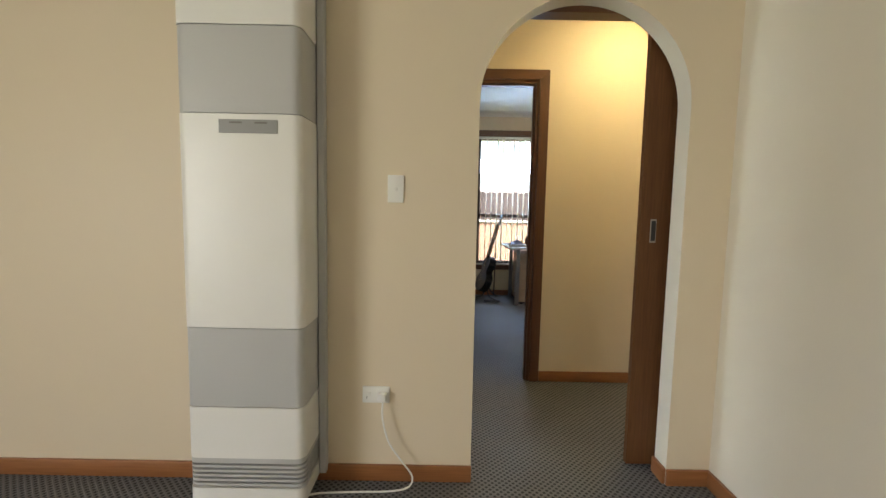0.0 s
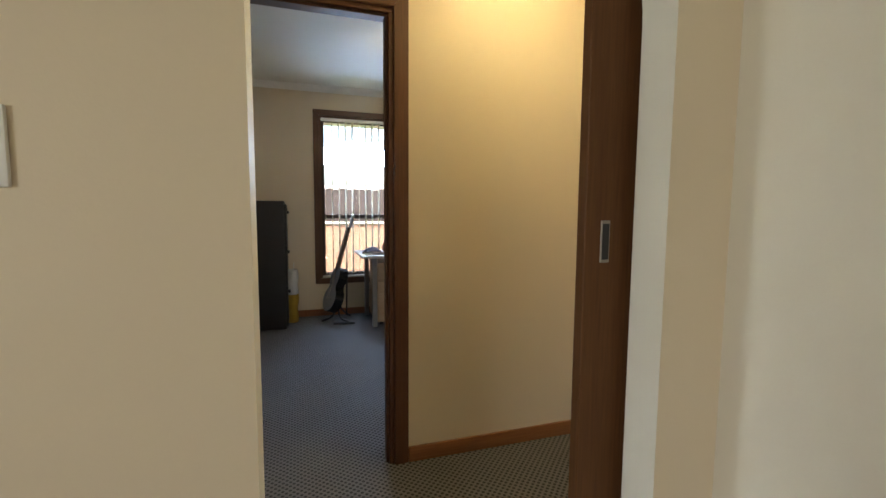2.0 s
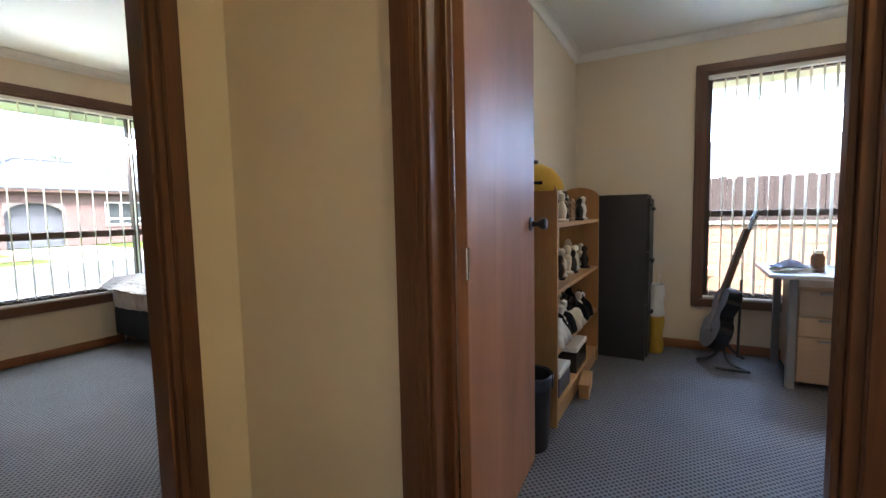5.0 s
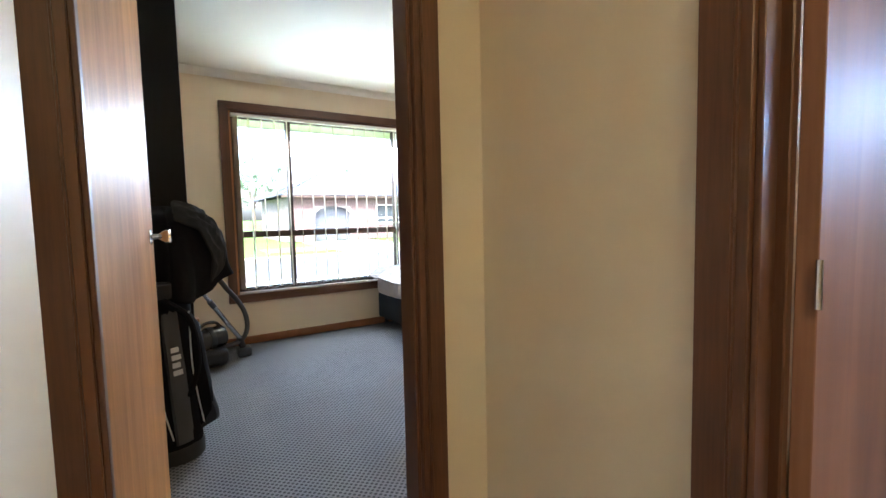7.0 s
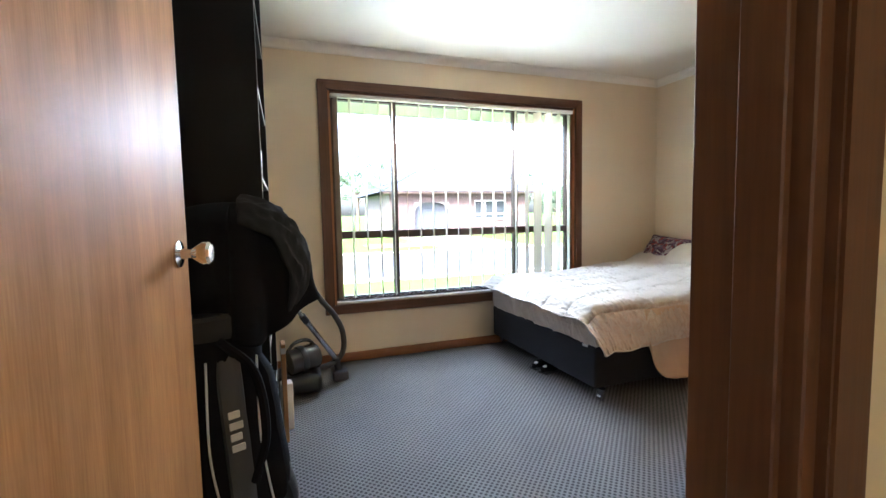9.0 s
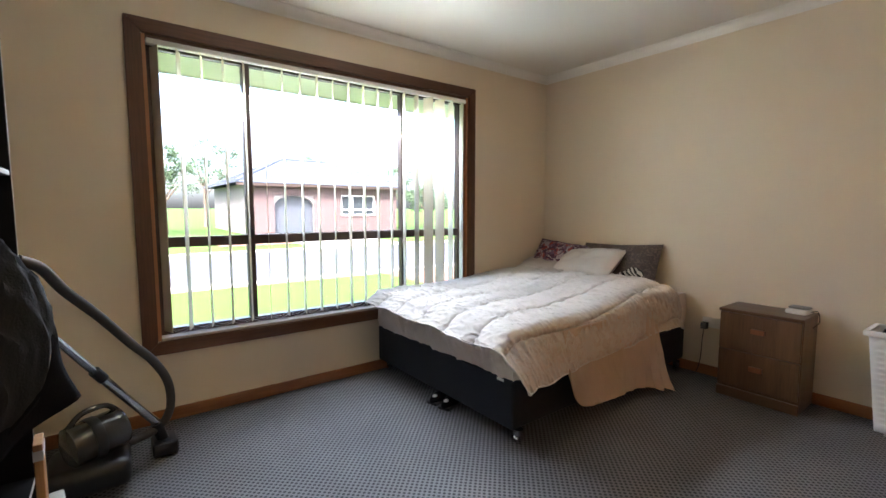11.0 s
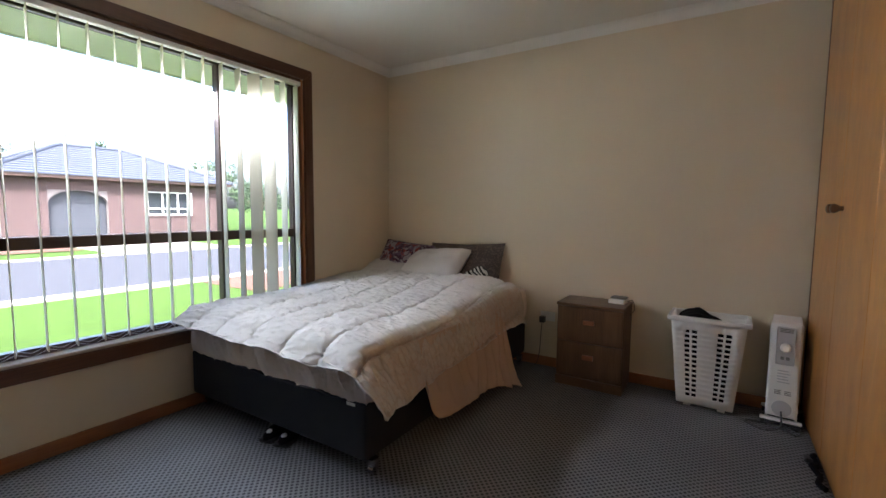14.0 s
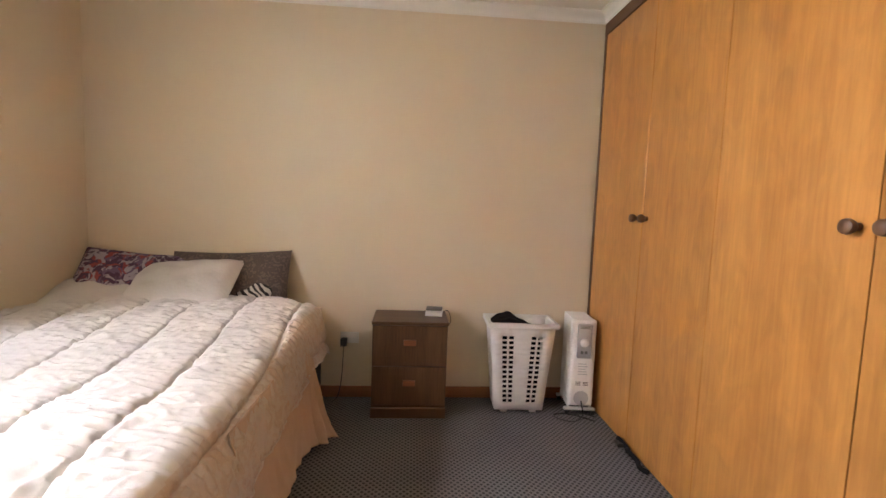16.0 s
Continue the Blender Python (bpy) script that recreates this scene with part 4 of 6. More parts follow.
# ---- small bedroom things ----
def shoe(x, y, rz, g="shoes under the bed"):
    ob = thing("shoe", "black shoe with a pale toe under the bed", "shoe", pose(x, y, 0, 0, 0, rz), g)
    bm = bmesh.new()
    bmesh.ops.create_uvsphere(bm, u_segments=18, v_segments=10, radius=1)
    for v in bm.verts:
        c = v.co
        hgt = 0.058 if c.x < 0 else 0.042
        v.co = Vector((c.x * 0.125, c.y * 0.042 * (1 + 0.15 * c.x), 0.022 + max(c.z, -0.2) * hgt))
    part("upper", bm, BLACKF, ob)
    part("sole", B(-0.118, 0.118, -0.040, 0.040, 0.0, 0.020, bevel=0.008, seg=2), BLACKP, ob)
    bm = bmesh.new()
    lathe(bm, [(0.016, 0.0), (0.015, 0.006), (0.008, 0.010)], 16, (0.085, 0, 0.045), (0.35, 0, 1))
    part("toe_cap", bm, WHITE, ob)


shoe(-3.615, 4.60, -75)
shoe(-3.525, 4.61, -68)

plate("power_outlet", "white double power outlet with a black plug on the bedroom wall", "power outlet", (-2.767, YH), 0.390, 0.116, 0.072, None, "y-", 2)
bplug = thing("phone_charger", "black plug-in charger in the outlet", "charger", pose(-2.800, YH - 0.009, 0.374))
part("plug_body", B(-0.020, 0.020, -0.045, 0.0, -0.030, 0.018, bevel=0.006, seg=2), BLACKP, bplug)
bm = bmesh.new()
tube(bm, [(0, -0.03, -0.03), (0.0, -0.05, -0.12), (-0.01, -0.04, -0.25), (-0.03, -0.05, -0.352), (-0.06, -0.10, -0.368)], 0.003, 6)
part("cable", bm, BLACKP, bplug)

clock = thing("clock_radio", "small white and dark clock radio on the bedside cabinet", "clock radio", pose(-2.238, 6.300, 0.576, 0, 0, -6))
part("case", B(-0.052, 0.052, -0.055, 0.055, 0.0, 0.026, bevel=0.006, seg=2), WHITE, clock)
part("lid", B(-0.050, 0.050, -0.020, 0.054, 0.0265, 0.040, bevel=0.004), GREYD, clock, "dark grey top panel")
bm = bmesh.new()
tube(bm, [(0.050, 0.02, 0.012), (0.085, 0.03, 0.02), (0.105, 0.0, -0.035), (0.085, -0.02, -0.070), (0.075, 0.05, -0.10)], 0.0025, 6)
part("cable", bm, BLACKP, clock)


def laundry_basket():
    ob = thing("laundry_basket", "tall white plastic laundry basket with rows of holes", "laundry basket", pose(-1.702, 6.274, 0, 0, 0, -2))
    H = 0.562
    bw, bd, tw, td = 0.148, 0.082, 0.196, 0.112

    def wall(axis, sgn, holes):
        """One tapered side, with rounded slots left open in two double columns."""
        bm = bmesh.new()
        cols = [-1.0]
        for c in holes:
            cols += [c - 0.075, c + 0.075]
        cols.append(1.0)
        rows = [0.0, 0.07]
        for k in range(14):
            rows += [0.085 + k * 0.0565, 0.085 + k * 0.0565 + 0.036]
        rows.append(1.0)
        def P(a, r):
            w, d = bw + (tw - bw) * r, bd + (td - bd) * r
            z = 0.018 + r * (H - 0.018)
            return (a * w, sgn * d, z) if axis == "x" else (sgn * w, a * d, z)
        g = {}
        for i, a in enumerate(cols):
            for j, r in enumerate(rows):
                g[i, j] = bm.verts.new(P(a, r))
        for i in range(len(cols) - 1):
            for j in range(len(rows) - 1):
                if i % 2 == 1 and j >= 2 and j % 2 == 0 and j < len(rows) - 2:
                    continue
                bm.faces.new((g[i, j], g[i + 1, j], g[i + 1, j + 1], g[i, j + 1]))
        o = part("side", bm, WHITE, ob)
        m = o.modifiers.new("thickness", "SOLIDIFY")
        m.thickness, m.offset = 0.004, 0
    hx = (-0.58, -0.36, 0.36, 0.58)
    hy = (-0.45, -0.1, 0.25, 0.6)
    for s in (-1, 1):
        wall("x", s, hx)
        wall("y", s, hy)
    part("bottom", B(-bw, bw, -bd, bd, 0.014, 0.020), WHITE, ob)
    bm = bmesh.new()
    for x0, x1, y0, y1 in ((-tw - 0.02, tw + 0.02, -td - 0.02, -td + 0.003), (-tw - 0.02, tw + 0.02, td - 0.003, td + 0.02), (-tw - 0.02, -tw + 0.003, -td + 0.003, td - 0.003), (tw - 0.003, tw + 0.02, -td + 0.003, td - 0.003)):
        box(bm, x0, x1, y0, y1, H - 0.026, H + 0.004, bevel=0.006, seg=2)
    part("rim", bm, WHITE, ob)
    for x in (-0.09, 0.09):
        part("foot", B(x - 0.02, x + 0.02, -bd, -bd + 0.03, 0.0, 0.016, bevel=0.003), WHITE, ob)
        part("foot", B(x - 0.02, x + 0.02, bd - 0.03, bd, 0.0, 0.016, bevel=0.003), WHITE, ob)
    return ob


laundry_basket()
# Added black block: stands in for the shade behind the basket's holes.
bm = box(bmesh.new(), -1.702 - 0.125, -1.702 + 0.125, 6.274 - 0.062, 6.274 + 0.062, 0.024, 0.46, bevel=0.03, seg=3)
tagged(part("basket_shade_and_clothing", bm, BLACKF), "dark block added inside the laundry basket to darken its holes", "clothing")
# The clothing that shows above the rim.
bm = cloth(22, 16, lambda u, v: (-1.867 + u * 0.33, 6.186 + v * 0.18, 0.488 + 0.105 * max(0, 1 - abs(u - 0.30) * 1.7) * (0.4 + 0.6 * v) + 0.02 * nz(u * 5, v * 5)))
tagged(soft(part("basket_shade_and_clothing", bm, BLACKF), 0.006), "dark folded clothing sticking out of the laundry basket", "clothing")


def oil_heater():
    ob = thing("oil_heater", "white oil-filled column heater with a grey control panel", "heater", pose(-1.322, 6.272, 0, 0, 0, -6))
    for k in range(6):
        y = -0.075 + k * 0.036
        bm = bmesh.new()
        box(bm, -0.068, 0.068, y - 0.011, y + 0.011, 0.075, 0.595, bevel=0.010, seg=3)
        part("fin", bm, WHITE, ob)
    part("header", B(-0.030, 0.030, -0.09, 0.11, 0.10, 0.14, bevel=0.008), WHITE, ob)
    part("control_housing", B(-0.072, 0.072, -0.135, -0.088, 0.062, 0.600, bevel=0.022, seg=4), WHITE, ob)
    part("control_panel", B(-0.042, 0.042, -0.141, -0.134, 0.365, 0.575, bevel=0.010, seg=2), GREYP2, ob, "grey control panel")
    bm = bmesh.new()
    lathe(bm, [(0.026, 0.0), (0.024, 0.012), (0.015, 0.020)], 24, (0, -0.140, 0.460), (0, -1, 0))
    part("thermostat_knob", bm, WHITE, ob)
    for z in (0.548, 0.556, 0.564):
        part("panel_slot", B(-0.030, 0.030, -0.1425, -0.140, z - 0.002, z + 0.002), GREYD, ob)
    for x in (-0.012, 0.012):
        part("switch", B(x - 0.008, x + 0.008, -0.146, -0.139, 0.392, 0.410, bevel=0.002), GREYD2, ob)
    for k in range(5):
        part("warning_bar", B(-0.028, 0.028 - 0.006 * (k % 3), -0.1365, -0.1345, 0.262 + k * 0.016, 0.267 + k * 0.016), GREYP2, ob)
    for x in (-0.022, 0.022):
        for k in range(3):
            part("vent_slot", B(x - 0.015, x + 0.015, -0.1365, -0.1345, 0.195 + k * 0.009, 0.199 + k * 0.009), GREYD, ob)
    bm = bmesh.new()
    lathe(bm, [(0.045, 0.0), (0.045, 0.004), (0.030, 0.008)], 24, (0, -0.134, 0.115), (0, -1, 0))
    part("cable_hub", bm, GREYP2, ob)
    for y in (-0.11, 0.09):
        part("foot_bar", B(-0.095, 0.095, y - 0.012, y + 0.012, 0.030, 0.048, bevel=0.004), WHITE, ob)
        for x in (-0.08, 0.08):
            bm = bmesh.new()
            cyl(bm, (x - 0.010, y, 0.016), (x + 0.010, y, 0.016), 0.016, seg=14)
            part("castor", bm, BLACKP, ob)
    for x in (-0.066, 0.066):
        part("bracket", B(x - 0.006, x + 0.006, -0.11, 0.09, 0.048, 0.080), WHITE, ob)
    bm = bmesh.new()
    tube(bm, [(0.0, -0.142, 0.10), (0.0, -0.19, 0.03), (-0.06, -0.22, 0.006), (-0.14, -0.19, 0.006), (-0.16, -0.14, 0.006), (-0.08, -0.13, 0.010), (0.03, -0.17, 0.006), (0.07, -0.20, 0.006), (0.085, -0.15, 0.008), (0.03, -0.12, 0.010), (-0.05, -0.145, 0.014)], 0.004, 8)
    part("cable", bm, BLACKP, ob, "coiled black power cable")


oil_heater()
strap = thing("black_strap", "black strap lying at the foot of the wardrobe", "strap", pose(-1.262, 5.70, 0, 0, 0, 0))
bm = bmesh.new()
tube(bm, [(0.035, 0.16, 0.012), (0.02, 0.10, 0.030), (0.03, 0.04, 0.016), (0.0, -0.01, 0.036), (0.025, -0.06, 0.014), (0.01, -0.12, 0.012), (0.03, -0.16, 0.010)], 0.012, 8)
part("webbing", bm, BLACKF, strap)
part("buckle", B(-0.015, 0.035, 0.06, 0.11, 0.008, 0.030, bevel=0.006), BLACKP, strap)


# ---- corner behind the bedroom door ----
BLACKW = material("black_laminate", (0.010, 0.010, 0.012), 0.65, vary=0.2, bump=0.02, spec=0.2)
EDGE = material("pale_edge_strip", (0.62, 0.62, 0.62), 0.5, vary=0.05)


def bookcase():
    ob = thing("bookcase", "tall black bookcase with pale worn front edges", "bookcase", pose(-3.42, 2.426, 0))
    w, d, h = 0.85, 0.282, 2.38
    for x in (0.0, w - 0.018):
        part("side_panel", B(x, x + 0.018, 0, d, 0, h, bevel=0.001), BLACKW, ob)
        part("edge_strip", B(x + 0.006, x + 0.012, d, d + 0.0015, 0.01, h - 0.01), EDGE, ob, "pale edge strip")
    part("back_panel", B(0.018, w - 0.018, 0.0, 0.006, 0, h), BLACKW, ob)
    for z in (0.06, 0.30, 0.645, 0.99, 1.325, 1.675, 2.03, 2.365):
        s = part("shelf", B(0.018, w - 0.018, 0.006, d - 0.004, z - 0.009, z + 0.009), BLACKW, ob)
        part("edge_strip", B(0.020, w - 0.020, d - 0.004, d - 0.002, z - 0.007, z + 0.007), EDGE, s)
    return ob


bookcase()


def jar(x, y, z, r, h, mat, lid, label, cat="jar", name="jar", rot=0):
    ob = thing(name, label, cat, pose(x, y, z))
    bm = bmesh.new()
    lathe(bm, [(r * 0.92, 0), (r, 0.008), (r, h * 0.72), (r * 0.8, h * 0.82), (r * 0.62, h * 0.86), (r * 0.62, h * 0.9)], 24)
    part("body", bm, mat, ob)
    bm = bmesh.new()
    lathe(bm, [(r * 0.68, h * 0.88), (r * 0.70, h * 0.98), (r * 0.62, h)], 24)
    part("lid", bm, lid, ob)
    return ob


REDP = material("dark_red_tin", (0.20, 0.035, 0.025), 0.4, vary=0.15)
AMBER = material("amber_liquid_glass", (0.30, 0.12, 0.05), 0.12, vary=0.2, bump=0)
IVORY = material("ivory_ceramic", (0.68, 0.60, 0.48), 0.35, vary=0.08)
BROWNC = material("brown_ceramic", (0.16, 0.075, 0.035), 0.35, vary=0.2)
CARD = material("white_card", (0.76, 0.75, 0.72), 0.7, vary=0.03)
YELLOW = material("mustard_felt", (0.55, 0.33, 0.035), 0.85, vary=0.12, scale=10, fine=200, bump=0.2)
jar(-2.70, 2.660, 1.334, 0.042, 0.22, REDP, IVORY, "dark red bottle with an ivory cap on the bookcase", "bottle", "bottle")
jar(-2.74, 2.652, 1.684, 0.050, 0.19, AMBER, CHROME, "amber glass jar on the bookcase", "jar", "jar")
jar(-2.87, 2.662, 1.334, 0.040, 0.17, BROWNC, IVORY, "brown ceramic jar with an ivory lid on the bookcase", "jar", "jar")
bk = thing("book", "white book lying on top of the bottle", "book", pose(-2.685, 2.622, 1.5345, 0, 0, 12))
part("cover", B(-0.07, 0.07, -0.045, 0.05, 0.0, 0.030, bevel=0.002), CARD, bk)
part("pages", B(-0.066, 0.0715, -0.0465, 0.046, 0.004, 0.026), IVORY, bk)


def golf_bag():
    ob = thing("golf_bag", "black and grey golf bag standing against the bookcase", "golf bag", pose(-2.415, 2.590, 0, 3, -2, 60))
    bm = bmesh.new()
    lathe(bm, [(0.118, 0.0), (0.125, 0.02), (0.122, 0.06), (0.128, 0.30), (0.132, 0.60), (0.140, 0.78), (0.142, 0.85), (0.128, 0.86)], 32)
    for v in bm.verts:
        v.co.x *= 1 + 0.06 * nz(v.co.z * 7, v.co.y * 9)
    part("body", bm, BLACKF, ob)
    bm = bmesh.new()
    lathe(bm, [(0.128, 0.0), (0.130, 0.06), (0.124, 0.075)], 32)
    part("base", bm, BLACKP, ob, "moulded black base")
    bm = bmesh.new()
    lathe(bm, [(0.145, 0.80), (0.150, 0.82), (0.150, 0.865), (0.138, 0.875)], 32)
    part("top_collar", bm, BLACKP, ob)

    def pocket(ang, z0, z1, wd, dp, mat, nm, lab=""):
        bm = bmesh.new()
        bmesh.ops.create_cube(bm, size=1)
        bmesh.ops.subdivide_edges(bm, edges=bm.edges[:], cuts=8, use_grid_fill=True)
        for v in bm.verts:
            x, y, z = (2 * c for c in v.co)
            k = (1 - abs(x) ** 4) ** 0.4 * (1 - abs(z) ** 6) ** 0.4 if abs(x) < 1 and abs(z) < 1 else 0
            rr = 0.118 + (0.5 + 0.5 * y) * (0.015 + dp * k * (0.75 - 0.25 * z)) + 0.005 * nz(x * 3 + ang, z * 4)
            a = radians(ang) + x * wd / 0.26
            v.co = Vector((rr * math.cos(a), rr * math.sin(a), (z0 + z1) / 2 + z * (z1 - z0) / 2))
        return part(nm, bm, mat, ob, lab)
    pocket(30, 0.14, 0.70, 0.11, 0.065, BLACKF, "side_pocket")
    pocket(-40, 0.10, 0.76, 0.075, 0.030, GREYF, "panel", "charcoal side panel")
    pocket(30, 0.12, 0.34, 0.095, 0.085, BLACKN, "ball_pocket", "shiny black nylon ball pocket")
    pocket(-95, 0.12, 0.62, 0.10, 0.055, BLACKF, "side_pocket")
    for a, z0, z1 in ((-8, 0.16, 0.72), (-68, 0.14, 0.74)):
        bm = bmesh.new()
        r = 0.152
        tube(bm, [(r * math.cos(radians(a + b)), r * math.sin(radians(a + b)), z) for b, z in ((8, z0), (0, z0 + 0.15), (-4, z0 + 0.32), (4, z1))], 0.0035, 6)
        part("piping", bm, EDGE, ob, "pale piping")
    for k in range(4):
        z = 0.46 + k * 0.036
        a = radians(-42)
        m = pose(0.172 * math.cos(a), 0.172 * math.sin(a), z, 0, 0, -42)
        part("logo_bar", B(-0.003, 0.002, -0.020, 0.020 - 0.006 * (k % 2), -0.012, 0.012, bevel=0.002), EDGE, ob, "pale logo shape", m)
    bm = bmesh.new()
    tube(bm, [(0.10, -0.11, 0.80), (0.20, -0.10, 0.70), (0.21, -0.09, 0.50), (0.16, -0.10, 0.34)], 0.014, 8)
    part("shoulder_strap", bm, BLACKF, ob)
    return ob


GREYF = material("charcoal_nylon", (0.07, 0.07, 0.075), 0.55, vary=0.15, fine=300, bump=0.2)
BLACKN = material("shiny_black_nylon", (0.014, 0.014, 0.017), 0.35, vary=0.2, fine=300, bump=0.2)
golf_bag()


def jacket_point(u, v):
    """A hooded jacket draped over the bag's top: a bell with deep folds, longest on the room side."""
    a = u * 2 * math.pi
    k = v
    lean = 0.5 + 0.5 * math.sin(a)
    r = 0.190 * math.sin(min(1.0, k * 1.75) * math.pi / 2) + 0.02 * k
    r *= 1 + 0.16 * k * math.sin(5 * a + 1.0) + 0.10 * k * math.sin(9 * a) + 0.10 * nz(math.cos(a) * 2, math.sin(a) * 2, k * 3)
    length = 0.24 + 0.16 * (0.5 - 0.5 * math.sin(a)) + 0.04 * math.sin(3 * a)
    z = 1.225 - 0.10 * (min(1, k * 1.75)) ** 2 - length * max(0.0, k - 0.42) / 0.58 - 0.05 * lean * min(1, k * 2)
    x = -2.465 + r * 0.85 * math.cos(a)
    y = 2.612 + r * 1.10 * math.sin(a)
    return (x, y, z)


jacket = tagged(soft(part("jacket", cloth(110, 50, jacket_point), BLACKF), 0.006), "black hooded jacket draped over the golf bag", "jacket")


def hood_point(u, v):
    """The hood folded forward over the bag, ending in a soft point on the room side."""
    w = 2 * v - 1
    a = u * math.pi * 0.58
    half = 0.150 * (1 - 0.45 * u ** 2)
    fold = 0.012 * (crease(u * 3 + w, w * 3, 4) - 0.5) + 0.006 * nz(u * 9, w * 9, 5)
    return (-2.45 + w * half, 2.637 + 0.225 * math.sin(a) - 0.085 * w * w * u + fold, 1.245 - 0.265 * (1 - math.cos(a)) - 0.10 * w * w + fold)


soft(part("hood", cloth(40, 40, hood_point), material("hood_fleece", (0.012, 0.012, 0.014), 0.9, vary=0.25, scale=14, fine=250, bump=0.3), jacket, "charcoal hood folded forward"), 0.008)
bm = bmesh.new()
tube(bm, [hood_point(1.0, k / 24) for k in range(25)], 0.005, 6)
part("hood_hem", bm, BLACKF, jacket)

# ---- vacuum cleaner ----
HOSE = material("grey_ribbed_hose", (0.055, 0.050, 0.045), 0.5, vary=0.1)
CLEAR = material("smoky_clear_plastic", (0.055, 0.050, 0.046), 0.15, vary=0.15, bump=0)


def vacuum():
    ob = thing("vacuum_cleaner", "bagless vacuum cleaner with chrome wand and grey hose", "vacuum cleaner", pose(0.06, -0.175, 0))
    part("floor_head", B(-4.10, -3.96, 3.235, 3.345, 0.004, 0.075, bevel=0.018, seg=3), BLACKP, ob)
    bm = bmesh.new()
    cyl(bm, (-4.03, 3.285, 0.06), (-4.02, 3.260, 0.16), 0.026)
    part("swivel_neck", bm, BLACKP, ob)
    bm = bmesh.new()
    cyl(bm, (-4.02, 3.258, 0.165), (-3.860, 3.055, 0.498), 0.0185)
    part("wand", bm, CHROME, ob, "chrome telescopic wand")
    bm = bmesh.new()
    cyl(bm, (-3.860, 3.055, 0.498), (-3.72, 2.878, 0.79), 0.0150)
    part("upper_wand", bm, CHROME, ob, "chrome telescopic wand")
    bm = bmesh.new()
    cyl(bm, (-3.872, 3.070, 0.475), (-3.848, 3.040, 0.524), 0.022)
    part("wand_clip", bm, BLACKP, ob)
    bm = bmesh.new()
    cyl(bm, (-3.72, 2.878, 0.79), (-3.545, 2.870, 1.04), 0.018)
    part("handle", bm, BLACKP, ob)
    pts = [(-3.545, 2.870, 1.04), (-3.60, 2.925, 1.00), (-3.70, 2.975, 0.90), (-3.82, 3.072, 0.76), (-3.93, 3.175, 0.60), (-4.00, 3.260, 0.48), (-4.03, 3.318, 0.35), (-4.02, 3.320, 0.22), (-4.02, 3.270, 0.14), (-3.98, 3.17, 0.12), (-3.93, 3.10, 0.14)]
    bm = bmesh.new()
    tube(bm, pts, 0.0195, 14)

    part("hose", bm, HOSE, ob, "grey flexible hose")
    part("body", B(-4.03, -3.74, 2.86, 3.15, 0.025, 0.150, bevel=0.05, seg=4), BLACKP, ob)
    bm = bmesh.new()
    lathe(bm, [(0.050, 0.0), (0.085, 0.01), (0.088, 0.20), (0.078, 0.215)], 28, (-3.82, 2.93, 0.22), (-0.35, 0.75, 0.05))
    part("dust_bin", bm, CLEAR, ob, "smoky clear dust bin")
    bm = bmesh.new()
    lathe(bm, [(0.091, 0.08), (0.093, 0.085), (0.093, 0.115), (0.091, 0.12)], 28, (-3.82, 2.93, 0.22), (-0.35, 0.75, 0.05))
    part("bin_band", bm, BLACKP, ob)
    bm = bmesh.new()
    tube(bm, [(-3.83, 2.94, 0.30), (-3.86, 2.99, 0.345), (-3.90, 3.07, 0.345), (-3.93, 3.12, 0.29)], 0.012, 8)
    part("carry_handle", bm, CLEAR, ob)
    for x in (-4.00, -3.76):
        bm = bmesh.new()
        cyl(bm, (x - 0.014, 2.92, 0.055), (x + 0.014, 2.92, 0.055), 0.055, seg=24)
        part("wheel", bm, BLACKP, ob)
    return ob


vacuum()
wb = thing("white_box", "narrow white cardboard box leaning by the bookcase", "box", pose(-3.32, 2.752, 0, 0, 0, 8))
part("carton", B(-0.035, 0.035, -0.03, 0.03, 0.0, 0.26, bevel=0.003), CARD, wb)
part("flap", B(-0.034, 0.034, 0.0305, 0.032, 0.18, 0.258), EDGE, wb)
tb = thing("timber_offcut", "pale timber offcut standing by the bookcase", "timber", pose(-3.19, 2.745, 0, 0, 0, 3))
part("plank", B(-0.045, 0.045, -0.011, 0.011, 0.0, 0.52, bevel=0.002), PINE, tb)
part("end_tape", B(-0.046, 0.046, -0.012, 0.012, 0.47, 0.50), EDGE, tb)
oyster("bedroom_ceiling_light", -2.87, 4.36, 0.13, (1.0, 0.80, 0.50), 1.4, "round ceiling light with a glowing warm diffuser in the bedroom")


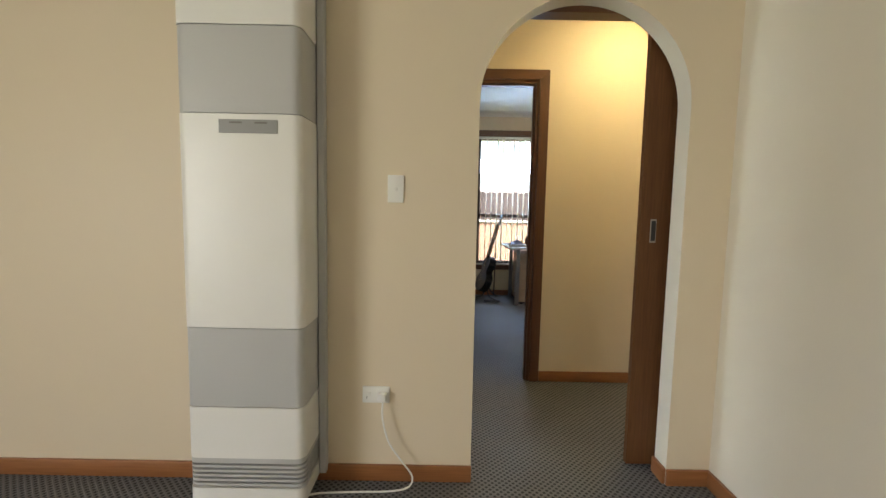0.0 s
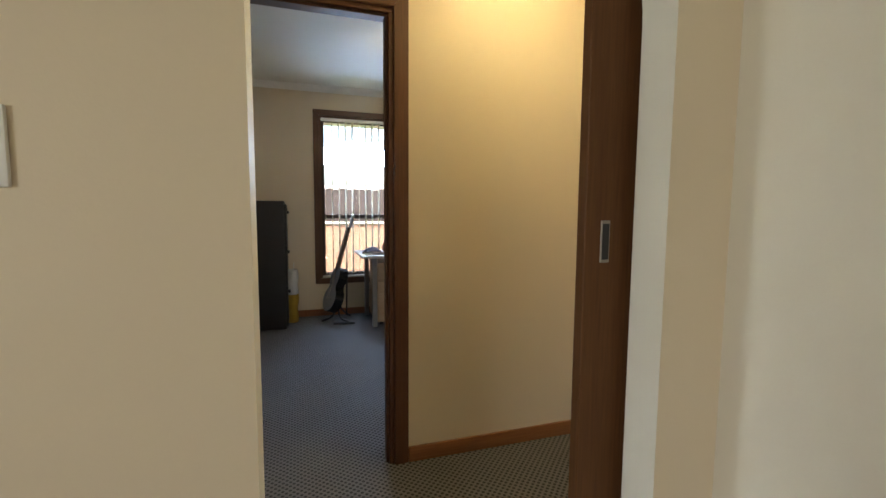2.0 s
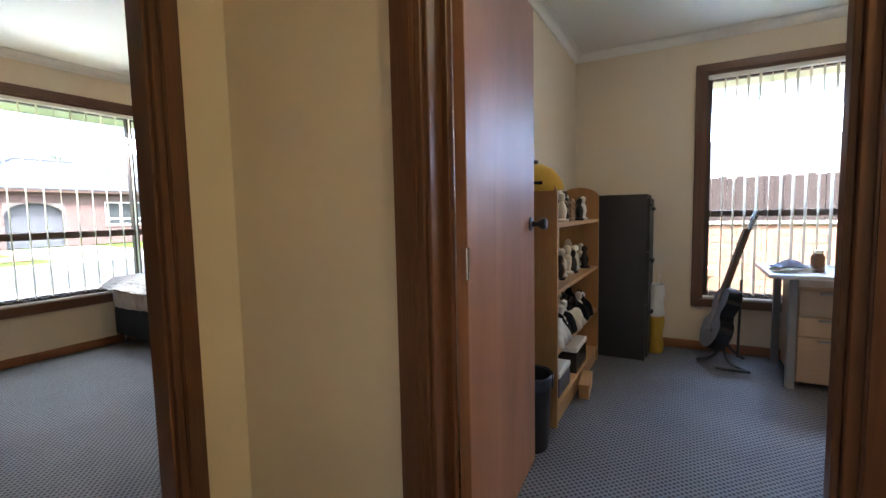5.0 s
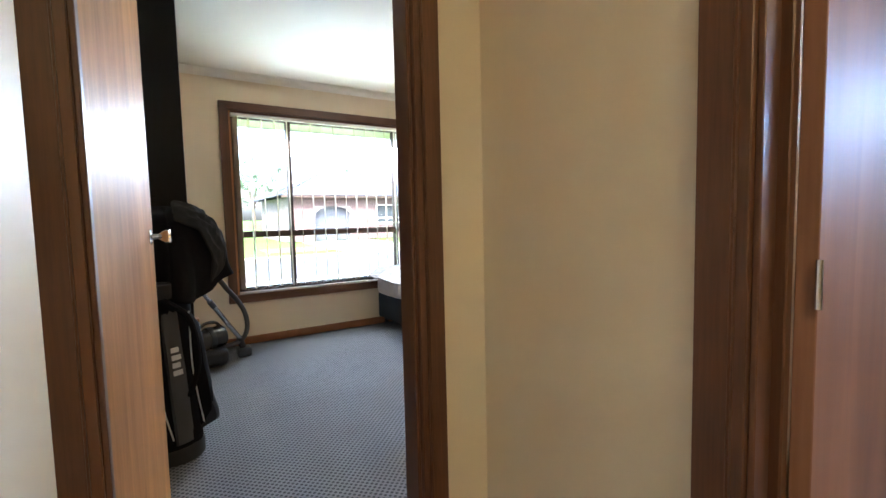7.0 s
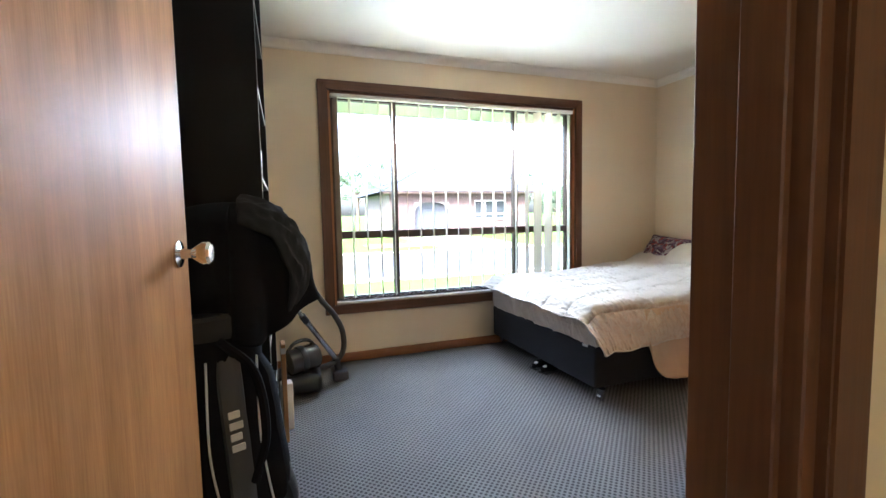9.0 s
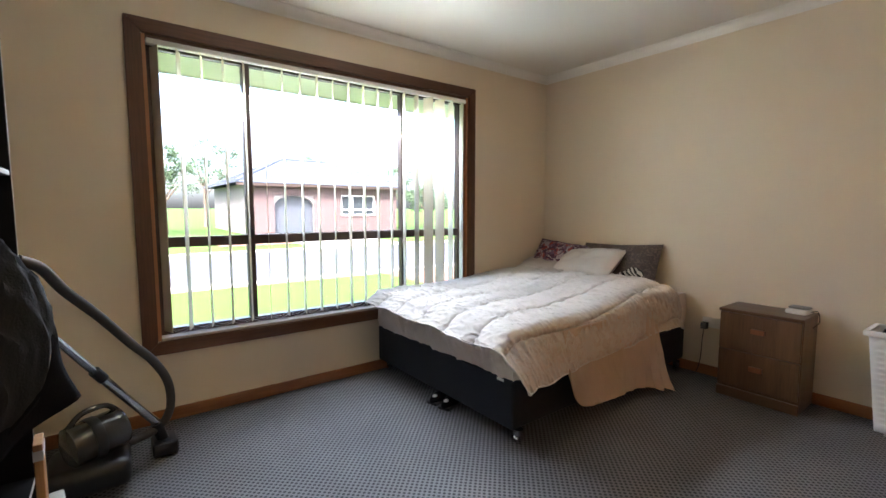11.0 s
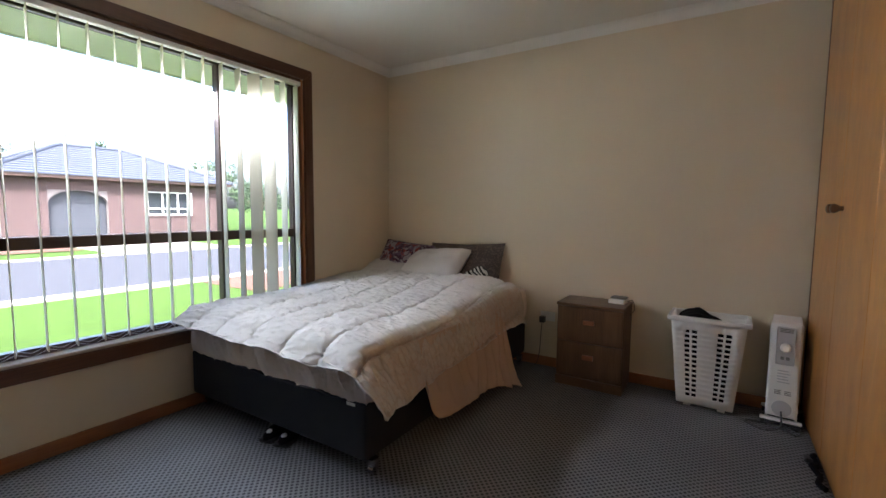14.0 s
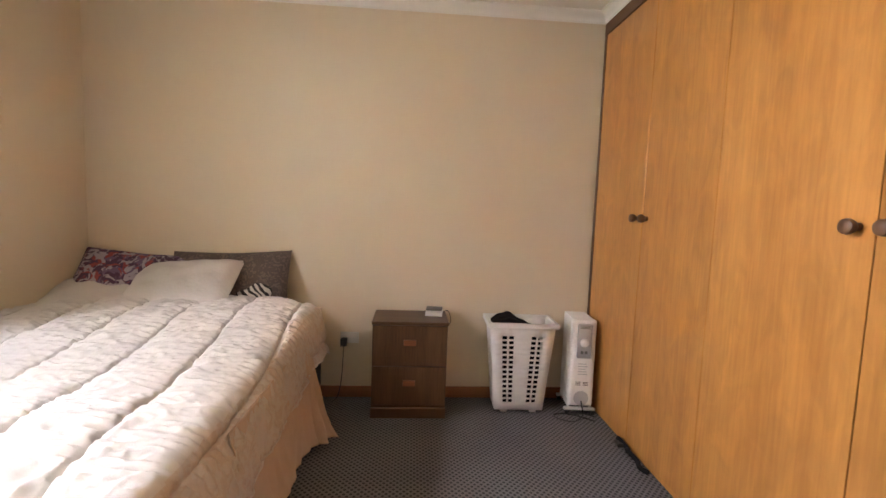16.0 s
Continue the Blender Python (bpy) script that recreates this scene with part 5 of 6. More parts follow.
# ---- study ----
def shelf_unit():
    ob = thing("pine_shelf", "pine shelf unit with shaped side panels, full of ornaments", "shelf", pose(XS + 0.012, 4.72, 0))
    d, L, h = 0.290, 1.22, 1.238
    for y in (0.0, L - 0.022):
        bm = bmesh.new()
        prof = [(0.0, 0.0), (d, 0.0), (d, h)] + [(d / 2 + d / 2 * math.cos(radians(a)), h + 0.075 * math.sin(radians(a))) for a in range(15, 180, 15)] + [(0.0, h)]
        lo = [bm.verts.new((x, y, z)) for x, z in prof]
        hi = [bm.verts.new((x, y + 0.022, z)) for x, z in prof]
        for i in range(len(prof)):
            j = (i + 1) % len(prof)
            bm.faces.new((lo[i], lo[j], hi[j], hi[i]))
        bm.faces.new(list(reversed(lo)))
        bm.faces.new(hi)
        part("side_panel", bm, PINE, ob)
    for z in SHELVES:
        part("shelf_board", B(0.0, d - 0.004, 0.022, L - 0.022, z - 0.011, z + 0.011, bevel=0.002), PINEY, ob)
    part("back_rail", B(0.0, 0.012, 0.022, L - 0.022, 1.08, 1.14), PINEY, ob)
    part("kick_board", B(d - 0.03, d - 0.012, 0.022, L - 0.022, 0.0, 0.075), PINEY, ob)
    return ob


SHELVES = (0.095, 0.392, 0.716, 1.066)
PINEY = wood("pine_boards_y", (0.36, 0.18, 0.07), (0.54, 0.31, 0.13), "y", 0.45, 0.2)
shelf_unit()

ORN = [IVORY, material("black_glaze", (0.02, 0.018, 0.018), 0.3, vary=0.1), material("glazed_white", (0.74, 0.72, 0.68), 0.2, vary=0.03), material("dark_glaze", (0.03, 0.025, 0.025), 0.25, vary=0.1), material("tan_resin", (0.36, 0.22, 0.12), 0.5, vary=0.15)]


def ornament(x, y, z, s, k, rr):
    """A small plain turned ornament on a base."""
    bm = bmesh.new()
    prof = [(0.032, 0.0), (0.034, 0.010), (0.020, 0.018), (0.026, 0.05 + 0.01 * rr.random()), (0.022, 0.085), (0.010, 0.100), (0.019, 0.118), (0.017, 0.138), (0.004, 0.148)]
    lathe(bm, [(r * s * rr.uniform(0.85, 1.15), h * s * 1.05) for r, h in prof], 16, (0, 0, 0))
    if k % 2:
        box(bm, -0.032 * s, 0.028 * s, -0.008 * s, 0.008 * s, 0.052 * s, 0.072 * s, bevel=0.003)
    ob = part("ornament", bm, ORN[k % len(ORN)], None, "", pose(x, y, z, 0, 0, rr.uniform(0, 360)))
    return tagged(ob, ("ivory", "black", "white", "dark", "tan")[k % 5] + " ceramic ornament standing on the pine shelf", "ornament", "ornaments on the shelf")


rr = random.Random(21)
k = 0
for zi, z in enumerate(SHELVES[1:]):
    y = 4.80
    while y < 5.86:
        ornament(XS + rr.uniform(0.16, 0.24), y, z + 0.011, rr.uniform(0.75, 1.25), k, rr)
        if rr.random() < 0.7:
            ornament(XS + rr.uniform(0.06, 0.11), y + 0.03, z + 0.011, rr.uniform(0.9, 1.4), k + 2, rr)
        k += rr.choice((1, 1, 2, 3))
        y += rr.uniform(0.055, 0.085)


def soft_heap(x, y, z, w, d, h, mat, label, seed):
    """A crumpled piece of clothing heaped on a shelf."""
    def at(u, v):
        a, b = 2 * u - 1, 2 * v - 1
        k = max(0.0, 1 - a * a) ** 0.5 * max(0.0, 1 - b * b) ** 0.5
        return (x + a * w / 2 * (1 + 0.12 * nz(v * 4, seed)), y + b * d / 2, z + 0.004 + h * k * (0.75 + 0.6 * nz(u * 4 + seed, v * 4)))
    tagged(soft(part("folded_clothing", cloth(20, 20, at), mat), 0.004), label, "clothing", "clothes on the shelf")


for i, (yy, zz, ww, hh, mm, lab) in enumerate((
        (4.93, 0.403, 0.24, 0.10, ORN[2], "white crumpled cloth heaped on the pine shelf"), (5.12, 0.403, 0.22, 0.12, BLACKF, "black crumpled cloth heaped on the pine shelf"),
        (5.33, 0.403, 0.24, 0.09, ORN[0], "ivory crumpled cloth heaped on the pine shelf"), (5.58, 0.403, 0.24, 0.12, BLACKF, "black crumpled cloth heaped on the pine shelf"))):
    soft_heap(XS + 0.19, yy, zz, ww, 0.24, hh * 1.6, mm, lab, i * 3.7)


def box_thing(name, label, cat, x, y, z, w, d, h, rz, mat, lid=None):
    ob = thing(name, label, cat, pose(x, y, z, 0, 0, rz))
    part("body", B(-w / 2, w / 2, -d / 2, d / 2, 0, h * 0.8, bevel=0.004), mat, ob)
    part("lid", B(-w / 2 - 0.003, w / 2 + 0.003, -d / 2 - 0.003, d / 2 + 0.003, h * 0.8, h, bevel=0.004), lid or mat, ob)
    return ob


BLUEP = material("dark_blue_plastic", (0.025, 0.035, 0.07), 0.4, vary=0.1)
box_thing("storage_box", "clear grey storage box on the bottom shelf", "storage box", XS + 0.16, 5.42, 0.106, 0.25, 0.30, 0.17, 0, CLEAR, CARD)
box_thing("storage_box", "dark blue storage box on the bottom shelf", "storage box", XS + 0.16, 4.98, 0.106, 0.24, 0.26, 0.14, 0, BLUEP, CARD)
box_thing("cardboard_flap", "folded brown cardboard at the foot of the shelf", "cardboard", XS + 0.34, 5.28, 0.0, 0.06, 0.26, 0.09, 6, PINEY)


def felt_hat():
    ob = thing("felt_hat", "mustard felt hat hung over the end of the pine shelf", "hat", pose(XS + 0.155, 4.775, 1.250))
    bm = bmesh.new()
    lathe(bm, [(0.165, 0.0), (0.168, 0.015), (0.150, 0.06), (0.110, 0.11), (0.055, 0.138), (0.004, 0.142)], 28)
    for v in bm.verts:
        v.co.y *= 0.55
        v.co.z += 0.012 * nz(v.co.x * 12, v.co.y * 12, 2)
    part("crown", bm, YELLOW, ob)
    part("badge", B(0.02, 0.08, -0.085, -0.078, 0.028, 0.045, bevel=0.003), BLACKF, ob, "small dark badge")


felt_hat()
jar(XS + 0.10, 5.02, 1.077, 0.022, 0.36, ORN[3], BLACKP, "tall dark bottle on the pine shelf", "bottle", "bottle")


def bin_box():
    ob = thing("waste_bin", "black plastic waste bin on the carpet", "bin", pose(-0.345, 4.50, 0))
    bm = bmesh.new()
    lathe(bm, [(0.088, 0.0), (0.092, 0.01), (0.106, 0.34), (0.110, 0.345), (0.110, 0.362), (0.102, 0.362), (0.096, 0.34), (0.084, 0.02)], 28)
    part("tub", bm, BLACKP, ob)
    bm = cloth(28, 4, lambda u, v: ((0.113 + 0.004 * math.sin(u * 50)) * math.cos(u * 2 * math.pi), (0.113 + 0.004 * math.sin(u * 50)) * math.sin(u * 2 * math.pi), 0.368 - v * (0.06 + 0.012 * math.sin(u * 31))))
    soft(part("liner", bm, BLUEP, ob, "dark blue bin liner"), 0.001)


bin_box()


def filing_cabinet():
    ob = thing("filing_cabinet", "charcoal steel filing cabinet with drawers", "filing cabinet", pose(XS + 0.018, 6.045, 0))
    d, w, h = 0.622, 0.46, 1.253
    part("case", B(0, d - 0.02, 0, w, 0.0, h, bevel=0.004, seg=2), STEEL, ob)
    for i in range(3):
        z = 0.03 + i * 0.40
        dr = part("drawer", B(d - 0.02, d, 0.006, w - 0.006, z, z + 0.392, bevel=0.003), STEEL, ob)
        part("handle", B(d, d + 0.022, w / 2 - 0.06, w / 2 + 0.06, z + 0.30, z + 0.325, bevel=0.004), BLACKP, dr)
        part("lock", B(d, d + 0.012, 0.03, 0.05, z + 0.33, z + 0.35, bevel=0.002), BLACKP, dr)
    return ob


STEEL = material("charcoal_enamel", (0.022, 0.022, 0.026), 0.5, vary=0.15, scale=3, bump=0.03)
filing_cabinet()


def carry_bag():
    ob = thing("shopping_bag", "white and yellow shopping bag beside the filing cabinet", "bag", pose(0.112, 6.34, 0) @ Matrix.Diagonal((0.62, 0.62, 0.98, 1)))
    def f(h0, h1):
        return cloth(32, 10, lambda u, v: ((0.085 + 0.018 * nz(math.cos(u * 6.28) * 2, math.sin(u * 6.28) * 2, v * 3 + h0) + 0.02 * (1 - v) * h0) * math.cos(u * 2 * math.pi), (0.12 + 0.02 * nz(u * 6, v * 3)) * math.sin(u * 2 * math.pi), h0 + (h1 - h0) * v))
    soft(part("lower", f(0.002, 0.30), YELLOW, ob, "yellow lower half"), 0.002)
    soft(part("upper", f(0.301, 0.56), CARD, ob, "white crumpled upper half"), 0.002)
    bm = bmesh.new()
    tube(bm, [(0.02, -0.06, 0.55), (0.03, -0.04, 0.62), (0.03, 0.02, 0.63), (0.02, 0.06, 0.55)], 0.006, 6)
    part("bag_handle", bm, CARD, ob)


carry_bag()


def guitar():
    top, base = Vector((0.775, 6.36, 1.11)), Vector((0.475, 6.17, 0.12))
    up = (top - base).normalized()
    face = Vector((-0.95, -0.22, 0.20))
    face = (face - up * face.dot(up)).normalized()
    side = up.cross(face)
    m = Matrix((( side.x, face.x, up.x, base.x), (side.y, face.y, up.y, base.y), (side.z, face.z, up.z, base.z), (0, 0, 0, 1)))
    ob = thing("acoustic_guitar", "black acoustic guitar with a grey top on a stand", "guitar", m)

    def outline(k):
        pts = []
        for i in range(48):
            a = 2 * math.pi * i / 48
            z = 0.23 - 0.235 * math.cos(a)
            t = z / 0.465
            wd = 0.185 * (max(0.0, 1 - ((t - 0.30) / 0.31) ** 2)) ** 0.5 if t < 0.42 else 0
            wu = 0.135 * (max(0.0, 1 - ((t - 0.77) / 0.235) ** 2)) ** 0.5 if t > 0.60 else 0
            if 0.42 <= t <= 0.60:
                f = (t - 0.42) / 0.18
                w = 0.170 * (1 - f) + 0.094 * f - 0.020 * math.sin(f * math.pi)
            else:
                w = max(wd, wu)
            pts.append(((1 if math.sin(a) >= 0 else -1) * w * k, z))
        return pts
    bm = bmesh.new()
    o = outline(1.0)
    lo = [bm.verts.new((x, -0.045, z)) for x, z in o]
    hi = [bm.verts.new((x, 0.045, z)) for x, z in o]
    for i in range(48):
        j = (i + 1) % 48
        bm.faces.new((lo[i], lo[j], hi[j], hi[i]))
    bm.faces.new(list(reversed(lo)))
    bm.faces.new(hi)
    bmesh.ops.remove_doubles(bm, verts=bm.verts[:], dist=0.0008)
    part("body", bm, GBLACK, ob)
    bm = bmesh.new()
    o = outline(0.97)
    lo = [bm.verts.new((x, 0.0452, 0.004 + z * 0.985)) for x, z in o]
    hi = [bm.verts.new((x, 0.0472, 0.004 + z * 0.985)) for x, z in o]
    for i in range(48):
        j = (i + 1) % 48
        bm.faces.new((lo[i], lo[j], hi[j], hi[i]))
    bm.faces.new(hi)
    bmesh.ops.remove_doubles(bm, verts=bm.verts[:], dist=0.0008)
    part("soundboard", bm, GGREY, ob, "grey burst soundboard")
    bm = bmesh.new()
    lathe(bm, [(0.048, 0.0), (0.048, 0.0015)], 28, (0, 0.0472, 0.285), (0, 1, 0))
    part("soundhole", bm, BLACKP, ob)
    part("bridge", B(-0.07, 0.07, 0.047, 0.056, 0.120, 0.142, bevel=0.003), BLACKP, ob)
    part("neck", B(-0.024, 0.024, 0.022, 0.055, 0.44, 0.90, bevel=0.006, seg=2), GNECK, ob)
    part("fingerboard", B(-0.026, 0.026, 0.055, 0.061, 0.33, 0.90, bevel=0.001), GNECK, ob)
    part("headstock", B(-0.035, 0.035, 0.018, 0.036, 0.90, 1.045, bevel=0.006, seg=2), GGREY, ob, "pale grey headstock")
    for k in range(3):
        for s in (-1, 1):
            bm = bmesh.new()
            cyl(bm, (s * 0.035, 0.026, 0.925 + k * 0.04), (s * 0.055, 0.026, 0.925 + k * 0.04), 0.007, seg=10)
            part("tuning_peg", bm, CHROME, ob)
    for k in range(6):
        x = -0.019 + k * 0.0076
        bm = bmesh.new()
        cyl(bm, (x * 1.3, 0.060, 0.13), (x, 0.064, 0.905), 0.0006, seg=4)
        part("string", bm, CHROME, ob)
    st = thing("guitar_stand", "black tubular guitar stand", "guitar stand", pose(0.565, 6.235, 0))
    for pts in ([(0.13, -0.17, 0.012), (0.02, -0.08, 0.05), (0.0, 0.0, 0.20), (0.03, 0.06, 0.45)], [(-0.17, -0.02, 0.012), (-0.06, -0.01, 0.06), (0.0, 0.0, 0.20)], [(0.14, 0.14, 0.012), (0.05, 0.06, 0.10), (0.0, 0.0, 0.20)]):
        bm = bmesh.new()
        tube(bm, pts, 0.010, 8)
        part("leg", bm, BLACKP, st)
    bm = bmesh.new()
    cyl(bm, (-0.06, -0.16, 0.012), (0.15, -0.17, 0.012), 0.012, seg=10)
    part("foot_bar", bm, BLACKP, st)
    bm = bmesh.new()
    cyl(bm, (0.09, 0.03, 0.05), (0.10, 0.04, 0.62), 0.009, seg=10)
    part("post", bm, BLACKP, st)


GBLACK = material("black_lacquer", (0.010, 0.010, 0.011), 0.15, vary=0.1, bump=0)
GGREY = material("grey_burst_lacquer", (0.17, 0.18, 0.20), 0.25, vary=0.3, scale=5, bump=0)
GNECK = wood("dark_neck_timber", (0.04, 0.022, 0.014), (0.09, 0.05, 0.03), "z")
guitar()


def desk():
    ob = thing("desk", "pale laminate desk on grey metal legs", "desk", pose(0.765, 5.80, 0))
    part("desktop", B(0.0, 1.40, 0.0, 0.66, 0.700, 0.725, bevel=0.003, seg=2), PALE, ob)
    for x in (0.108, 1.26):
        for y in (0.062, 0.60):
            part("leg", B(x, x + 0.045, y, y + 0.045, 0.0, 0.700, bevel=0.004), GREYM, ob, "grey metal leg")
        part("side_rail", B(x + 0.008, x + 0.037, 0.107, 0.60, 0.650, 0.695), GREYM, ob)
    ped = thing("drawer_pedestal", "timber-look drawer pedestal under the desk", "drawer unit", pose(0.930, 5.915, 0))
    part("case", B(0, 0.40, 0.02, 0.52, 0.03, 0.640, bevel=0.002), LTIM, ped)
    for z0, z1 in ((0.04, 0.325), (0.331, 0.452), (0.458, 0.622)):
        dr = part("drawer", B(0.004, 0.396, 0.0, 0.02, z0, z1, bevel=0.002), LTIM, ped)
        part("handle", B(0.10, 0.30, -0.016, 0.0, z1 - 0.022, z1 - 0.010, bevel=0.003), GREYM, dr)
    for x in (0.03, 0.34):
        part("foot", B(x, x + 0.03, 0.06, 0.46, 0.0, 0.03), BLACKP, ped)


PALE = material("pale_desk_laminate", (0.62, 0.61, 0.58), 0.35, vary=0.03)
GREYM = material("grey_powder_coat", (0.27, 0.27, 0.28), 0.45, 0.2, vary=0.06)
LTIM = wood("light_timber_laminate", (0.40, 0.27, 0.17), (0.52, 0.37, 0.25), "x", 0.5, 0.1)
desk()
jar(1.035, 6.02, 0.725, 0.036, 0.135, BROWNC, IVORY, "brown glass jar with a pale lid on the desk", "jar", "jar")
pp = thing("paper_pile", "untidy pile of papers and cloth on the desk", "papers", pose(0.885, 5.97, 0.725, 0, 0, 10))
for i in range(5):
    part("sheet", B(-0.10, 0.10, -0.07, 0.07, i * 0.006, i * 0.006 + 0.004, bevel=0.001), (CARD, IVORY)[i % 2], pp, "", pose(0.008 * i, 0.004 * i, 0, 0, 0, 13 * i - 20))
bm = cloth(16, 12, lambda u, v: (-0.09 + 0.18 * u, -0.05 + 0.10 * v, 0.036 + 0.045 * max(0, math.sin(u * 3.1)) * math.sin(v * 3.1) + 0.008 * nz(u * 6, v * 6)))
soft(part("cloth", bm, material("blue_grey_cloth", (0.20, 0.23, 0.32), 0.9, vary=0.2, fine=300, bump=0.3), pp, "blue-grey cloth"), 0.003)


# ---- outside ----
GRASS = material("lawn_grass", (0.054, 0.098, 0.018), 0.95, vary=0.25, scale=3, fine=60, bump=0.6, spec=0.1)
ASPHALT = material("asphalt", (0.055, 0.057, 0.062), 0.9, vary=0.1, scale=2, fine=120, bump=0.3, spec=0.2)
CONCRETE = material("pale_concrete", (0.30, 0.28, 0.25), 0.85, vary=0.08, scale=2, fine=70, bump=0.2, spec=0.2)
MULCH = material("bark_mulch", (0.12, 0.055, 0.032), 0.95, vary=0.3, scale=8, fine=90, bump=0.6)
BRICK = material("red_brick", (0.085, 0.054, 0.050), 0.85, vary=0.2, scale=4, fine=60, bump=0.2)
BRICKO = material("orange_brick", (0.29, 0.170, 0.118), 0.85, vary=0.15, scale=4, fine=60, bump=0.2)
MORTAR = material("mortar", (0.15, 0.135, 0.13), 0.9, vary=0.05)
MORTARO = material("warm_mortar", (0.34, 0.225, 0.165), 0.9, vary=0.06)
ROOF = material("blue_grey_roof_tiles", (0.055, 0.064, 0.085), 0.9, vary=0.12, scale=3, fine=20, bump=0.2)
PALEROOF = material("pale_roof_tiles", (0.40, 0.36, 0.33), 0.8, vary=0.12, scale=3, fine=20, bump=0.2)
EAVE = material("eave_lining", (0.84, 0.83, 0.70), 0.7, vary=0.02)
FENCE = material("weathered_brown_palings", (0.036, 0.025, 0.023), 0.85, vary=0.2, scale=5, fine=80, bump=0.3)
DARKW = material("dark_window_glass", (0.03, 0.035, 0.04), 0.1, vary=0.1, bump=0)
LEAF = material("tree_leaves", (0.050, 0.085, 0.035), 0.8, vary=0.4, scale=2, fine=30, bump=0.3)
BARK = material("tree_bark", (0.12, 0.085, 0.06), 0.9, vary=0.25, scale=5, fine=50, bump=0.5)
ROLLER = material("grey_roller_door", (0.050, 0.055, 0.065), 0.5, vary=0.05)
GZ = -0.40

bm = bmesh.new()
xs = (-400, -60, -19.2, -11.3, 400)
zs = (2.5, 0.25, GZ, GZ, GZ)
rows = [[bm.verts.new((x, y, z)) for y in (-400, 400)] for x, z in zip(xs, zs)]
for a, b in zip(rows, rows[1:]):
    bm.faces.new((a[0], b[0], b[1], a[1]))
structure("ground", bm, GRASS, "green mown lawn rising gently beyond the street", "lawn")
structure("road", B(-19.0, -11.6, -150, 150, GZ + 0.004, GZ + 0.015), ASPHALT, "grey asphalt street", "road")
structure("kerb", B(-11.6, -11.3, -150, 150, GZ - 0.05, GZ + 0.06, bevel=0.02), CONCRETE, "pale concrete kerb", "kerb")
structure("kerb", B(-19.3, -19.0, -150, 150, GZ - 0.05, GZ + 0.07, bevel=0.02), CONCRETE, "pale concrete kerb", "kerb")
bm = cloth(30, 10, lambda u, v: (-19.4 - v * 9.4, 10.0 + u * 4.4, GZ + 0.012 + v * 9.4 * 0.0165))
structure("driveway", bm, CONCRETE, "pale concrete driveway up to the garage", "driveway")
bm = cloth(30, 6, lambda u, v: (-21.5 - v * 2.5, 6.6 + u * 3.2, -0.33 + v * 0.04 + 0.06 * math.sin(math.pi * u) * math.sin(math.pi * v)))
structure("garden_bed", bm, MULCH, "bark-mulched garden bed across the street", "garden bed")
bm = cloth(30, 6, lambda u, v: (-9.2 - v * 2.0 - 0.6 * u, 8.4 + u * 3.0, GZ + 0.01 + 0.06 * math.sin(math.pi * u) * math.sin(math.pi * v)))
structure("garden_bed", bm, MULCH, "bark-mulched garden bed beside the lawn", "garden bed")
structure("trim_eave", B(XW - 0.75, XW - 0.11, -3.4, 7.3, 2.160, 2.22), EAVE, "pale painted eave lining over the bedroom window", "eave")
structure("trim_fascia", B(XW - 0.78, XW - 0.75, -3.4, 7.3, 2.152, 2.34), EAVE, "pale painted fascia board of the eave", "fascia")
structure("trim_eave", B(XW - 0.1, 3.1, YS + 0.11, YS + 0.62, 2.185, 2.245), EAVE, "pale painted eave lining over the study window", "eave")


def tiled_roof(ob, corners, ridge, mat, courses=14):
    """A hip roof of overlapping courses: each slope in steps, with hip and ridge caps."""
    (x0, y0), (x1, y1), z0 = corners
    (ra, rb, rz) = ridge
    xm = (x0 + x1) / 2
    bm = bmesh.new()
    def quad(a, b, c, d):
        bm.faces.new([bm.verts.new(p) for p in (a, b, c, d)])
    for k in range(courses):
        f0, f1 = k / courses, (k + 1) / courses
        for A, Bp, R0, R1 in (((x1, y0), (x1, y1), (xm, ra), (xm, rb)), ((x0, y1), (x0, y0), (xm, rb), (xm, ra)), ((x0, y0), (x1, y0), (xm, ra), (xm, ra)), ((x1, y1), (x0, y1), (xm, rb), (xm, rb))):
            def at(P, R, f, dz):
                return (P[0] + (R[0] - P[0]) * f, P[1] + (R[1] - P[1]) * f, z0 + (rz - z0) * f + dz)
            quad(at(A, R0, f0, 0.05), at(Bp, R1, f0, 0.05), at(Bp, R1, f1, 0.0), at(A, R0, f1, 0.0))
            quad(at(A, R0, f0, -0.02), at(Bp, R1, f0, -0.02), at(Bp, R1, f0, 0.05), at(A, R0, f0, 0.05))
    part("roof", bm, mat, ob, "tiled hip roof in courses")
    bm = bmesh.new()
    for a, b in (((x0, y0, z0), (xm, ra, rz)), ((x1, y0, z0), (xm, ra, rz)), ((x0, y1, z0), (xm, rb, rz)), ((x1, y1, z0), (xm, rb, rz)), ((xm, ra, rz), (xm, rb, rz))):
        cyl(bm, Vector(a) + Vector((0, 0, 0.05)), Vector(b) + Vector((0, 0, 0.05)), 0.10, seg=8)
    part("ridge_cap", bm, mat, ob)


